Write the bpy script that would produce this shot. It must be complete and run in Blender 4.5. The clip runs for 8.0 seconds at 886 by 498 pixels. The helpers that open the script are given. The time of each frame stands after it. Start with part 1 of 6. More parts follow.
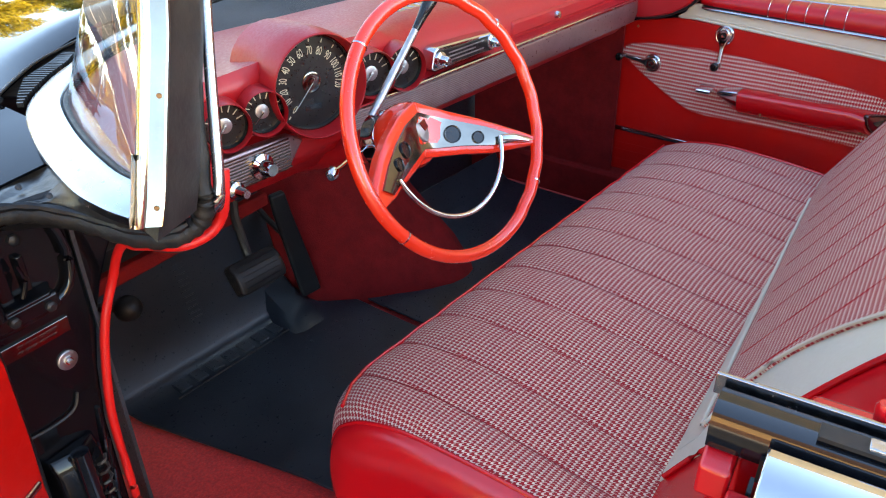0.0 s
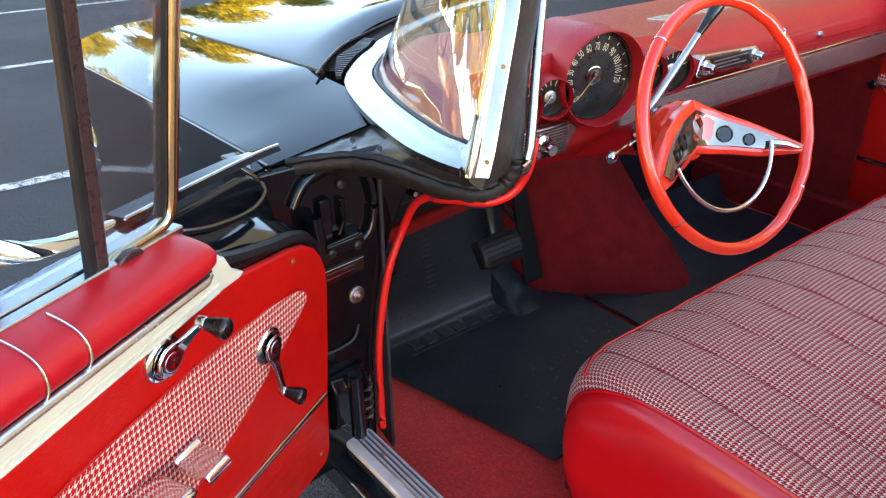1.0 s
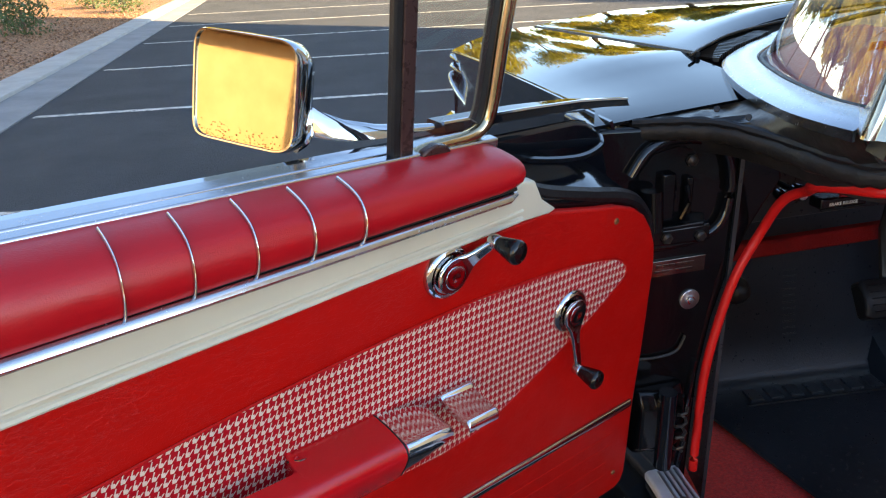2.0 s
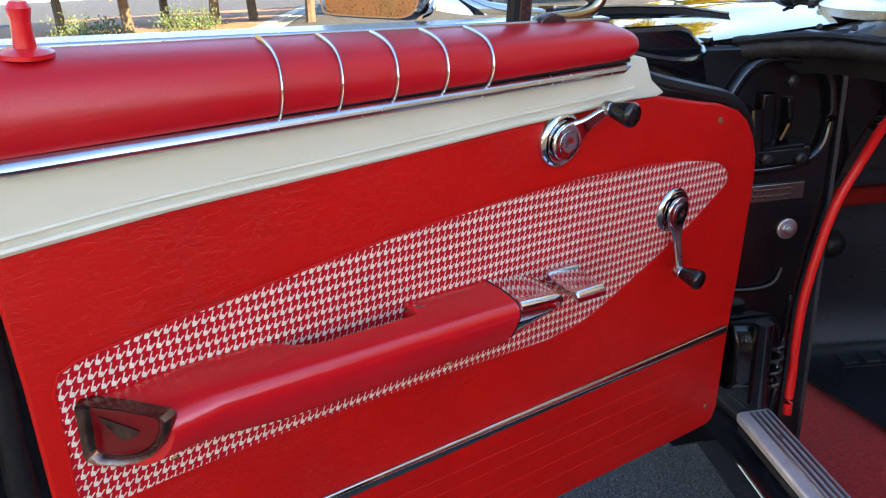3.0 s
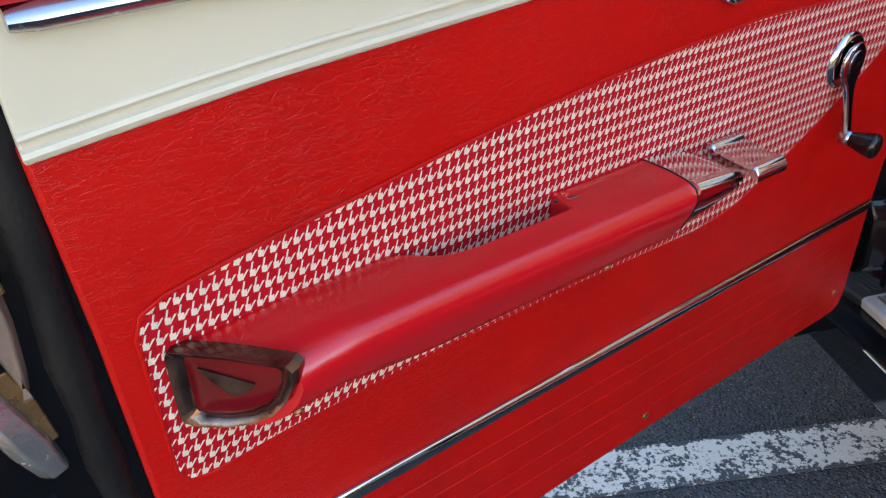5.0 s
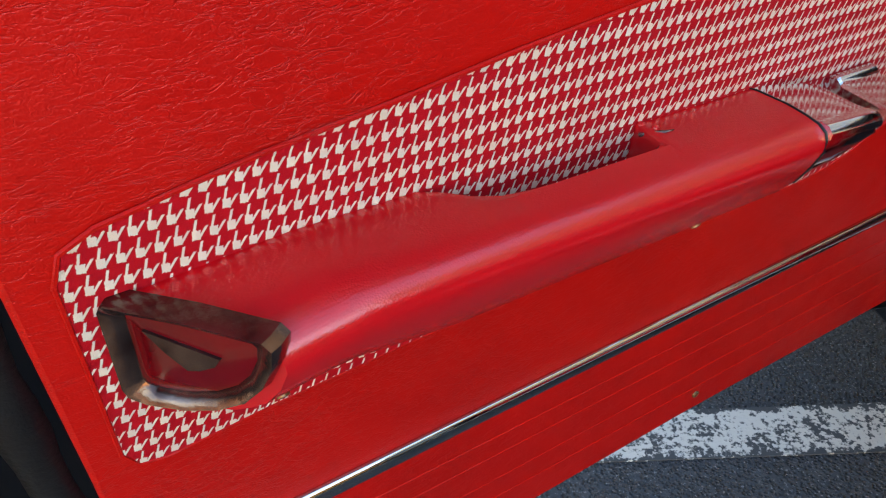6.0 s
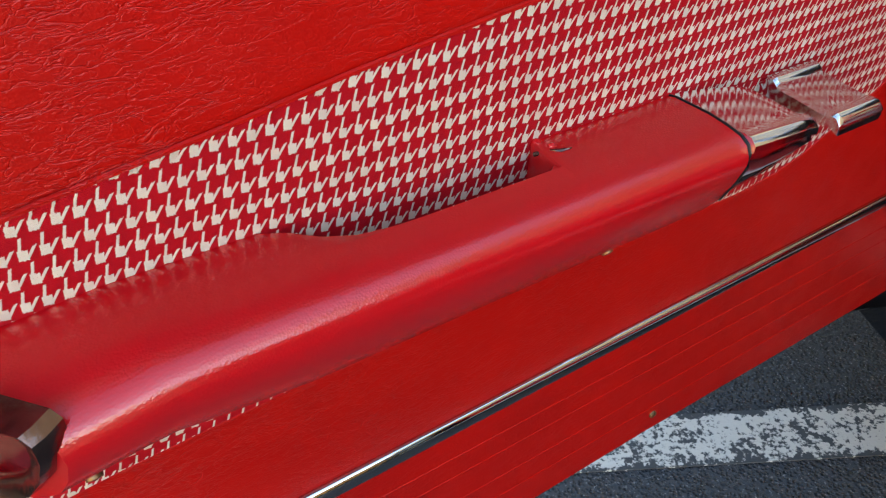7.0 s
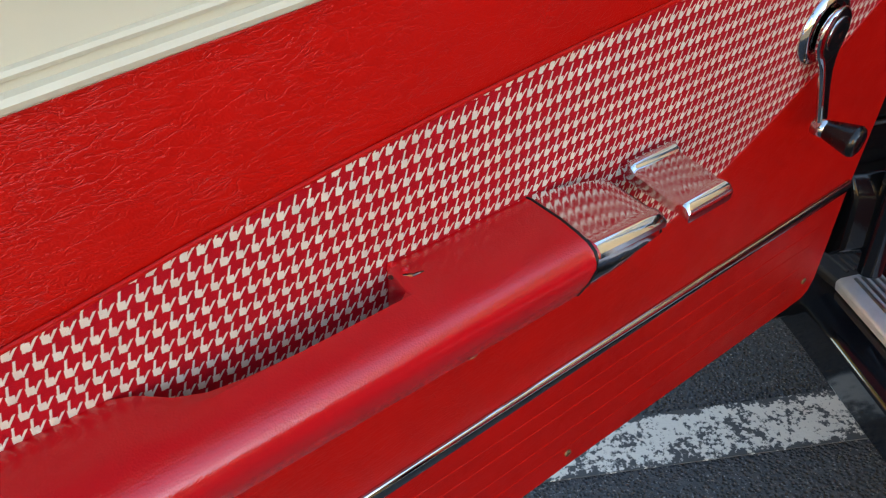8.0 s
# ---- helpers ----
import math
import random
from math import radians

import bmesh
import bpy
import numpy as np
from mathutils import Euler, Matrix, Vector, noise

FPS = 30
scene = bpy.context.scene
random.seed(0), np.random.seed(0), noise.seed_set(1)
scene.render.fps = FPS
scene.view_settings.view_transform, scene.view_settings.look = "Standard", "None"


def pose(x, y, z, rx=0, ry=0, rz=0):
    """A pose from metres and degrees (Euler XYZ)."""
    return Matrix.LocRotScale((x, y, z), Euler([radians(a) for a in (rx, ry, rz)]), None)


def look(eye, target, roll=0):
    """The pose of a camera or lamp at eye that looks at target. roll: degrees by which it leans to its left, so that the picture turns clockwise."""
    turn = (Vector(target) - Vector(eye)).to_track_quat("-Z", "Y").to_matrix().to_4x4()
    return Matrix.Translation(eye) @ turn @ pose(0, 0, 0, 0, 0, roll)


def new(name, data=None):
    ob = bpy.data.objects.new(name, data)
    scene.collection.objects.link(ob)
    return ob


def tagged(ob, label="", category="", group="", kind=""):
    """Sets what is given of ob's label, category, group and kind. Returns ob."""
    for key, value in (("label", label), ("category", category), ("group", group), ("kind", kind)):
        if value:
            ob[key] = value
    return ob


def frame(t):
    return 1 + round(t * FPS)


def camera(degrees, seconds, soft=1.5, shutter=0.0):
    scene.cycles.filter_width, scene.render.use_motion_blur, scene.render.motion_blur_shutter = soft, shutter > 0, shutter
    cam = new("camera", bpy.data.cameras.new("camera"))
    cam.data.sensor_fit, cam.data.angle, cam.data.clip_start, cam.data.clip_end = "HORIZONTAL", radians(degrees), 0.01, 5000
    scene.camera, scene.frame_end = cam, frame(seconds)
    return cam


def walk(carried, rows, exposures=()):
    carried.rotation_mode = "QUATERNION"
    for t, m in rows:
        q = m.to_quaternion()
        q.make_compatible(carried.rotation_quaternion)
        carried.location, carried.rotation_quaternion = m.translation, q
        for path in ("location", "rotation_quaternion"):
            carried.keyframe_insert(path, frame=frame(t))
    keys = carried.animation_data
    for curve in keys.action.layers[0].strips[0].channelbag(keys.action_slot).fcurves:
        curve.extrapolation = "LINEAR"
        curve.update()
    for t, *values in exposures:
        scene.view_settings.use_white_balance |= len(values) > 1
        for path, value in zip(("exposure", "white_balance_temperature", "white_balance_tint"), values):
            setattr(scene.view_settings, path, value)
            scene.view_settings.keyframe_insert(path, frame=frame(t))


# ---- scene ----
cam = camera(62.2, 8.0, soft=1.15)
PATH = [
    (0, -0.4237, -1.0125, 1.4084, 60.13, 0.82, -58.17),
    (0.2, -0.4684, -0.9952, 1.4034, 61.30, 1.15, -55.80),
    (0.5, -0.5346, -0.9676, 1.4150, 61.21, 1.12, -52.28),
    (1, -0.6326, -0.9645, 1.3968, 61.87, 0.50, -43.48),
    (1.5, -0.5638, -0.9524, 1.3224, 64.92, 1.29, -23.81),
    (2, -0.5658, -0.9218, 1.2219, 67.15, 2.38, -14.31),
    (2.2, -0.5722, -0.9125, 1.1789, 67.73, 2.52, -12.48),
    (3.3, -0.6630, -1.0814, 1.0645, 70.00, 3.11, -9.38),
    (3.5, -0.6690, -1.1502, 1.0568, 70.05, 3.10, -9.33),
    (4, -0.6771, -1.1903, 1.0626, 69.23, 3.86, -9.53),
    (4.5, -0.6997, -1.0074, 1.0675, 64.98, 5.66, -10.79),
    (5, -0.7323, -0.8306, 1.0283, 61.02, 6.04, -10.29),
    (5.2, -0.7460, -0.7774, 1.0046, 59.93, 5.49, -9.24),
    (6.3, -0.7111, -0.7061, 0.9641, 55.25, 2.79, -6.84),
    (6.5, -0.6864, -0.6909, 0.9570, 55.39, 4.15, -6.68),
    (7, -0.6593, -0.6762, 0.9616, 55.10, 4.67, -7.17),
    (7.5, -0.6330, -0.6645, 0.9783, 54.48, 5.68, -8.09),
    (8, -0.5928, -0.6570, 1.0242, 53.14, 6.32, -11.36),
]
walk(cam, [(t, pose(x, y, z, rx, ry, rz)) for t, x, y, z, rx, ry, rz in PATH], [(0.0, 3.6, 8300, 6), (0.5, 3.6, 8400, 5), (1.0, 3.6, 8500, 4), (1.5, 3.23, 8500, 3), (1.8, 2.65, 7900, 5), (2.2, 2.65, 7600, 5), (3.5, 3.12, 6900, 7), (4.0, 3.2, 7200, 6), (4.5, 3.1, 7600, 5), (5.0, 3.0, 7600, 5), (6.5, 2.98, 8600, 3), (7.5, 2.95, 8600, 2), (8.0, 2.93, 8600, 2)])

# ---- light ----
SUN_UP, SUN_TURN = radians(25), radians(135)
world = bpy.data.worlds.new("world")
scene.world = world
world.use_nodes = True
wn = world.node_tree
sky = wn.nodes.new("ShaderNodeTexSky")
sky.sky_type, sky.sun_disc = "NISHITA", False
sky.sun_elevation, sky.sun_rotation = SUN_UP, SUN_TURN
sky.air_density, sky.dust_density, sky.ozone_density = 0.6, 0.1, 1.5
wn.links.new(sky.outputs[0], wn.nodes["Background"].inputs[0])
wn.nodes["Background"].inputs[1].default_value = 0.15
sun = new("sun", bpy.data.lights.new("sun", "SUN"))
sun.data.energy, sun.data.angle, sun.data.color = 5.0, radians(0.6), (1.0, 0.78, 0.52)
sun_way = Vector((math.sin(SUN_TURN) * math.cos(SUN_UP), math.cos(SUN_TURN) * math.cos(SUN_UP), math.sin(SUN_UP)))
sun.matrix_world = look(sun_way * 30, (0, 0, 0))

# ---- materials ----
def ramp_mix(nt, fac, a, b):
    m = nt.nodes.new("ShaderNodeMix")
    m.data_type = "RGBA"
    m.inputs["A"].default_value, m.inputs["B"].default_value = (*a, 1), (*b, 1)
    nt.links.new(fac, m.inputs["Factor"])
    return m.outputs["Result"]


def math_node(nt, op, a, b=None):
    n = nt.nodes.new("ShaderNodeMath")
    n.operation = op
    for i, v in enumerate((a, b)):
        if v is None:
            continue
        if isinstance(v, (int, float)):
            n.inputs[i].default_value = v
        else:
            nt.links.new(v, n.inputs[i])
    return n.outputs[0]


def noise_tex(nt, coords, scale, detail=4, rough=0.6):
    n = nt.nodes.new("ShaderNodeTexNoise")
    n.inputs["Scale"].default_value, n.inputs["Detail"].default_value, n.inputs["Roughness"].default_value = scale, detail, rough
    nt.links.new(coords, n.inputs["Vector"])
    return n.outputs["Fac"]


def spread(nt, fac, lo, hi, to_lo=0.0, to_hi=1.0):
    n = nt.nodes.new("ShaderNodeMapRange")
    for i, v in enumerate((lo, hi, to_lo, to_hi)):
        n.inputs[i + 1].default_value = v
    nt.links.new(fac, n.inputs[0])
    return n.outputs[0]


def surface(name, color, other=None, rough=0.5, metal=0.0, scale=6.0, bump=0.0, bump_scale=400.0, kind="noise", coat=0.0,
            rough_var=0.08, spec=0.5, sheen=0.0):
    """A two-scale surface: broad drift towards another colour, fine grain in relief and gloss."""
    m = bpy.data.materials.new(name)
    m.use_nodes = True
    nt = m.node_tree
    b = nt.nodes["Principled BSDF"]
    co = nt.nodes.new("ShaderNodeTexCoord").outputs["Object"]
    broad = spread(nt, noise_tex(nt, co, scale), 0.3, 0.75)
    fine = noise_tex(nt, co, bump_scale * 0.35, 3)
    other = other or tuple(c * 0.8 for c in color)
    base = ramp_mix(nt, broad, color, other)
    nt.links.new(base, b.inputs["Base Color"])
    b.inputs["Metallic"].default_value = metal
    b.inputs["Specular IOR Level"].default_value = spec
    b.inputs["Coat Weight"].default_value = coat
    b.inputs["Coat Roughness"].default_value = 0.05
    b.inputs["Sheen Weight"].default_value = sheen
    r = spread(nt, fine, 0.3, 0.7, max(0.02, rough - rough_var), rough + rough_var)
    nt.links.new(r, b.inputs["Roughness"])
    if bump:
        if kind == "leather":
            n1 = nt.nodes.new("ShaderNodeTexNoise")
            n1.inputs["Scale"].default_value, n1.inputs["Detail"].default_value, n1.inputs["Roughness"].default_value, n1.inputs["Distortion"].default_value = bump_scale * 0.45, 6, 0.7, 0.4
            nt.links.new(co, n1.inputs["Vector"])
            ridge = math_node(nt, "ABSOLUTE", math_node(nt, "SUBTRACT", n1.outputs["Fac"], 0.5))
            patch = spread(nt, noise_tex(nt, co, 9.0, 3), 0.42, 0.68, 0.04, 1.0)
            h = math_node(nt, "ADD", math_node(nt, "MULTIPLY", math_node(nt, "MULTIPLY", math_node(nt, "MINIMUM", ridge, 0.035), 9.0), patch), math_node(nt, "MULTIPLY", noise_tex(nt, co, bump_scale * 1.6, 3), 0.12))
        else:
            h = noise_tex(nt, co, bump_scale, 5)
        bp = nt.nodes.new("ShaderNodeBump")
        bp.inputs["Strength"].default_value, bp.inputs["Distance"].default_value = bump, 0.002
        nt.links.new(h, bp.inputs["Height"])
        nt.links.new(bp.outputs[0], b.inputs["Normal"])
    return m


def grained_vinyl(name, color, other, rough, crease=1.0, spec=0.4):
    """Old stretched vinyl: a pebbled grain, fine slanting creases that gather in patches, and a slow drift of colour and gloss."""
    m = bpy.data.materials.new(name)
    m.use_nodes = True
    nt = m.node_tree
    b = nt.nodes["Principled BSDF"]
    co = nt.nodes.new("ShaderNodeTexCoord").outputs["Object"]

    def op(kind, x, y=None):
        return math_node(nt, kind, x, y)

    def lines(turn, scale, sharp):
        mp = nt.nodes.new("ShaderNodeMapping")
        mp.inputs["Rotation"].default_value = (0, radians(turn), 0)
        mp.inputs["Scale"].default_value = scale
        nt.links.new(co, mp.inputs["Vector"])
        n = nt.nodes.new("ShaderNodeTexNoise")
        n.inputs["Scale"].default_value, n.inputs["Detail"].default_value, n.inputs["Roughness"].default_value, n.inputs["Distortion"].default_value = 1.0, 3.0, 0.55, 0.6
        nt.links.new(mp.outputs[0], n.inputs["Vector"])
        return spread(nt, op("ABSOLUTE", op("SUBTRACT", n.outputs["Fac"], 0.5)), 0.0, sharp, 0.0, 1.0)

    patch = spread(nt, noise_tex(nt, co, 11.0, 4), 0.40, 0.62, 0.28, 1.0)
    deep = op("MULTIPLY", lines(-42, (48, 48, 125), 0.028), op("MULTIPLY", patch, 0.75 * crease))
    fine = op("MULTIPLY", lines(12, (90, 90, 210), 0.040), op("MULTIPLY", patch, 0.45 * crease))
    v = nt.nodes.new("ShaderNodeTexVoronoi")
    v.inputs["Scale"].default_value = 900
    nt.links.new(co, v.inputs["Vector"])
    h = op("ADD", op("ADD", deep, fine), op("MULTIPLY", v.outputs["Distance"], 0.22 + 0.10 * crease))
    bp = nt.nodes.new("ShaderNodeBump")
    bp.inputs["Strength"].default_value, bp.inputs["Distance"].default_value = 0.55, 0.0007
    nt.links.new(h, bp.inputs["Height"])
    nt.links.new(bp.outputs[0], b.inputs["Normal"])
    nt.links.new(ramp_mix(nt, spread(nt, noise_tex(nt, co, 3.5, 3), 0.3, 0.75), color, other), b.inputs["Base Color"])
    nt.links.new(spread(nt, noise_tex(nt, co, 30, 4), 0.3, 0.7, rough - 0.04, rough + 0.07), b.inputs["Roughness"])
    b.inputs["Specular IOR Level"].default_value = spec
    return m


def houndstooth(name, dark, light, pitch=(0.00742, 0.01085), rough=0.75, sheen=0.1):
    """Woven cloth: rows of two-eared broken checks, with a fine thread relief."""
    m = bpy.data.materials.new(name)
    m.use_nodes = True
    nt = m.node_tree
    b = nt.nodes["Principled BSDF"]
    co = nt.nodes.new("ShaderNodeTexCoord").outputs["UV"]
    sep = nt.nodes.new("ShaderNodeSeparateXYZ")
    nt.links.new(co, sep.inputs[0])

    def op(kind, x, y=None):
        return math_node(nt, kind, x, y)

    wob = op("MULTIPLY", op("SUBTRACT", noise_tex(nt, co, 900, 4, 0.75), 0.5), 0.20)
    drift = op("MULTIPLY", op("SUBTRACT", noise_tex(nt, co, 30, 2), 0.5), 0.22)
    u = op("FRACT", op("ADD", op("ADD", op("DIVIDE", op("ADD", sep.outputs[0], op("MULTIPLY", sep.outputs[1], 0.06)), pitch[0]), wob), drift))
    v = op("FRACT", op("ADD", op("ADD", op("DIVIDE", sep.outputs[1], pitch[1]), wob), drift))

    # one tooth a cell, in millimetres about its middle: a leaning block, a long left ear and a short right ear
    mx, mz = op("MULTIPLY", op("SUBTRACT", u, 0.5), 7.3), op("MULTIPLY", op("SUBTRACT", v, 0.34), 10.9)

    def strip(across, half, along, lo, hi):
        side = spread(nt, op("ABSOLUTE", across), half - 0.16, half + 0.16, 1.0, 0.0)
        return op("MULTIPLY", side, op("MULTIPLY", spread(nt, along, lo - 0.2, lo + 0.2), spread(nt, along, hi - 0.2, hi + 0.2, 1.0, 0.0)))

    block = strip(op("SUBTRACT", mx, op("SUBTRACT", op("MULTIPLY", mz, 0.16), 0.75)), 1.72, op("ADD", mz, op("MULTIPLY", mx, 0.14)), -3.2, 1.3)
    ear = strip(op("SUBTRACT", mx, op("SUBTRACT", op("MULTIPLY", mz, 0.36), 1.75)), 0.54, mz, 0.6, 6.5)
    short = [strip(op("SUBTRACT", sx, op("ADD", op("MULTIPLY", mz, 0.82), 2.05)), 0.66, mz, -2.4, 2.5) for sx in (mx, op("ADD", mx, 7.3))]
    fac = op("MAXIMUM", op("MAXIMUM", block, ear), op("MAXIMUM", *short))
    dirt = spread(nt, noise_tex(nt, co, 35, 4), 0.3, 0.8, 0.0, 0.22)
    col = ramp_mix(nt, op("SUBTRACT", fac, op("MULTIPLY", dirt, fac)), dark, light)
    nt.links.new(col, b.inputs["Base Color"])
    b.inputs["Roughness"].default_value = rough
    b.inputs["Sheen Weight"].default_value = sheen
    b.inputs["Specular IOR Level"].default_value = 0.12
    tx, ty = op("MULTIPLY", u, 7.0), op("MULTIPLY", v, 9.0)
    ridge = op("ADD", op("PINGPONG", op("ADD", tx, ty), 0.5), op("MULTIPLY", op("PINGPONG", ty, 0.5), 0.6))
    bp = nt.nodes.new("ShaderNodeBump")
    bp.inputs["Strength"].default_value, bp.inputs["Distance"].default_value = 0.7, 0.0005
    nt.links.new(op("ADD", ridge, op("MULTIPLY", fac, 0.6)), bp.inputs["Height"])
    nt.links.new(bp.outputs[0], b.inputs["Normal"])
    return m


RED = grained_vinyl("red_vinyl", (0.50, 0.0050, 0.0036), (0.38, 0.0039, 0.0032), 0.38, 1.0, 0.24)
RED_SMOOTH = grained_vinyl("red_soft_vinyl", (0.53, 0.005, 0.010), (0.48, 0.0045, 0.009), 0.20, 0.08, 0.75)
RED_ROLL = grained_vinyl("red_roll_vinyl", (0.40, 0.0045, 0.0095), (0.35, 0.004, 0.0085), 0.33, 0.18, 0.36)
RED_DASH = surface("red_dash_paint", (0.36, 0.006, 0.010), (0.29, 0.005, 0.009), 0.40, bump=0.05, bump_scale=500, scale=4, spec=0.45)
RED_WHEEL = surface("red_wheel_plastic", (0.72, 0.026, 0.008), (0.66, 0.022, 0.007), 0.2, coat=0.4, scale=8)
RED_TRIM = surface("red_rubber_trim", (0.66, 0.010, 0.008), (0.56, 0.008, 0.008), 0.42, bump=0.1, bump_scale=300)
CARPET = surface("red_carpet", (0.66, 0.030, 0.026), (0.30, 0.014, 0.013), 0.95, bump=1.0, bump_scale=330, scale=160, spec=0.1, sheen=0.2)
# Darker copy of the red carpet; footwell shade is in its colour.
CARPET_SHADED = surface("shaded_red_carpet", (0.19, 0.009, 0.009), (0.11, 0.006, 0.006), 0.95, bump=1.0, bump_scale=330, scale=18, spec=0.1)
CREAM = surface("cream_vinyl", (0.57, 0.530, 0.415), (0.50, 0.460, 0.355), 0.45, bump=0.15, bump_scale=600, kind="leather", scale=4)
BROWN_BAR = surface("brown_channel", (0.060, 0.030, 0.028), (0.035, 0.022, 0.022), 0.3, 0.4)
# Golden tints: warm reflections on bright trim, put into the colour.
GOLD_TINT = surface("gold_tinted_trim", (0.46, 0.38, 0.25), (0.36, 0.28, 0.17), 0.18, 1.0, scale=7, rough_var=0.06)
PILLAR_BRIGHT = surface("gold_tinted_pillar_trim", (0.62, 0.56, 0.44), (0.50, 0.43, 0.31), 0.13, 1.0, scale=9, rough_var=0.06, bump=0.06, bump_scale=60)
HANDLE_CHROME = surface("bright_handle_chrome", (0.80, 0.81, 0.84), (0.72, 0.73, 0.77), 0.10, 1.0, scale=20, rough_var=0.05)
# The spoke plate's dark reflections are put into this metal's colour.
DARK_METAL = surface("darkened_metal", (0.23, 0.215, 0.19), (0.15, 0.14, 0.12), 0.12, 1.0, scale=16, rough_var=0.05, bump=0.04, bump_scale=90)
BRIGHT = surface("satin_bright_moulding", (0.48, 0.49, 0.51), (0.38, 0.39, 0.41), 0.22, 1.0, scale=12, rough_var=0.06)
ALUMINIUM = surface("worn_aluminium", (0.72, 0.72, 0.73), (0.50, 0.50, 0.51), 0.42, 0.4, scale=22, bump=0.3, bump_scale=500)
CHROME = surface("chrome", (0.58, 0.59, 0.60), (0.52, 0.53, 0.54), 0.07, 1.0, scale=20, rough_var=0.04)
BRUSHED = surface("brushed_aluminium", (0.46, 0.46, 0.47), (0.34, 0.34, 0.35), 0.36, 1.0, scale=30, bump=0.2, bump_scale=900)
BLACK_PAINT = surface("black_car_paint", (0.005, 0.006, 0.008), (0.004, 0.0045, 0.006), 0.09, spec=0.4, coat=0.35, scale=3, rough_var=0.03)
BLACK_POLISH = surface("polished_black_paint", (0.004, 0.0045, 0.006), (0.003, 0.0035, 0.005), 0.03, spec=0.16, scale=3, rough_var=0.01)
BLACK_DIRTY = surface("dusty_black_metal", (0.007, 0.007, 0.008), (0.030, 0.027, 0.024), 0.38, spec=0.35, scale=14, bump=0.3, bump_scale=120)
BLACK_JAMB = surface("aged_black_jamb_paint", (0.003, 0.0034, 0.0045), (0.005, 0.005, 0.0055), 0.10, spec=0.28, scale=10, bump=0.35, bump_scale=16)
STEEL = surface("worn_bright_steel", (0.60, 0.60, 0.61), (0.47, 0.45, 0.42), 0.20, 0.85, scale=26, bump=0.2, bump_scale=200)
SEAL = surface("cracked_dusty_rubber", (0.009, 0.009, 0.009), (0.026, 0.022, 0.018), 0.45, spec=0.22, bump=0.7, bump_scale=110, scale=40)
RUBBER = surface("black_rubber", (0.006, 0.006, 0.007), (0.014, 0.0135, 0.0135), 0.42, spec=0.22, bump=0.3, bump_scale=260, scale=12)
FLOOR_RUBBER = surface("worn_floor_mat_rubber", (0.008, 0.0105, 0.014), (0.019, 0.022, 0.028), 0.34, bump=0.25, bump_scale=300, scale=9, spec=0.36)
MAT_RUBBER = surface("rubber_floor_mat", (0.015, 0.018, 0.022), (0.030, 0.034, 0.040), 0.33, bump=0.25, bump_scale=300, scale=9)
BLACK_KNOB = surface("black_bakelite", (0.005, 0.005, 0.0055), None, 0.22, scale=10)
IVORY = surface("ivory_dial_paint", (0.55, 0.50, 0.36), (0.46, 0.41, 0.28), 0.6, scale=60)
DIAL_BLACK = surface("dial_face", (0.035, 0.033, 0.032), (0.018, 0.017, 0.017), 0.32, 0.6, scale=12)
WHITE_PAINT = surface("white_enamel", (0.75, 0.74, 0.70), None, 0.4)
TAN_METAL = surface("dull_tan_metal", (0.30, 0.17, 0.07), (0.16, 0.09, 0.045), 0.30, 0.6, scale=18, bump=0.4, bump_scale=160)
PRIMER = surface("worn_pinkish_primer", (0.22, 0.15, 0.115), (0.12, 0.085, 0.07), 0.5, scale=24, bump=0.3, bump_scale=200)
LENS_RED = surface("dark_red_lens", (0.13, 0.0016, 0.004), (0.08, 0.0012, 0.003), 0.10, spec=0.25, coat=0.12, scale=20)
LENS_FRAME = surface("worn_maroon_frame", (0.20, 0.135, 0.115), (0.045, 0.018, 0.018), 0.15, 0.9, scale=60, bump=0.2, bump_scale=120)
ENGINE_TURNED = surface("ribbed_dash_metal", (0.34, 0.24, 0.24), (0.26, 0.19, 0.19), 0.34, 0.9, scale=14)
HOUND = houndstooth("door_houndstooth", (0.44, 0.004, 0.012), (0.74, 0.67, 0.54), sheen=0.0)
SEAT_CLOTH = houndstooth("seat_houndstooth", (0.34, 0.008, 0.014), (0.74, 0.60, 0.46), (0.0076, 0.0094), rough=0.6, sheen=0.10)


def glass(name, tint=(1, 1, 1), low=0.22, high=0.72):
    m = bpy.data.materials.new(name)
    m.use_nodes = True
    nt = m.node_tree
    out = nt.nodes["Material Output"]
    tr, gl, mx, lw = (nt.nodes.new("ShaderNode" + k) for k in ("BsdfTransparent", "BsdfGlossy", "MixShader", "LayerWeight"))
    tr.inputs[0].default_value = (*tint, 1)
    gl.inputs["Roughness"].default_value = 0.0
    lw.inputs[0].default_value = 0.5
    gloss = spread(nt, math_node(nt, "POWER", lw.outputs["Facing"], 3.0), 0.0, 1.0, low, high)
    for a, b in ((gloss, mx.inputs[0]), (tr.outputs[0], mx.inputs[1]), (gl.outputs[0], mx.inputs[2]), (mx.outputs[0], out.inputs[0])):
        nt.links.new(a, b)
    return m


GLASS = glass("window_glass", (0.92, 0.95, 0.93))
THIN_GLASS = glass("quarter_light_glass", (0.93, 0.95, 0.94), 0.05, 0.50)
MIRROR = surface("dusty_mirror", (0.50, 0.44, 0.34), (0.44, 0.37, 0.27), 0.03, 1.0, scale=30, rough_var=0.02)


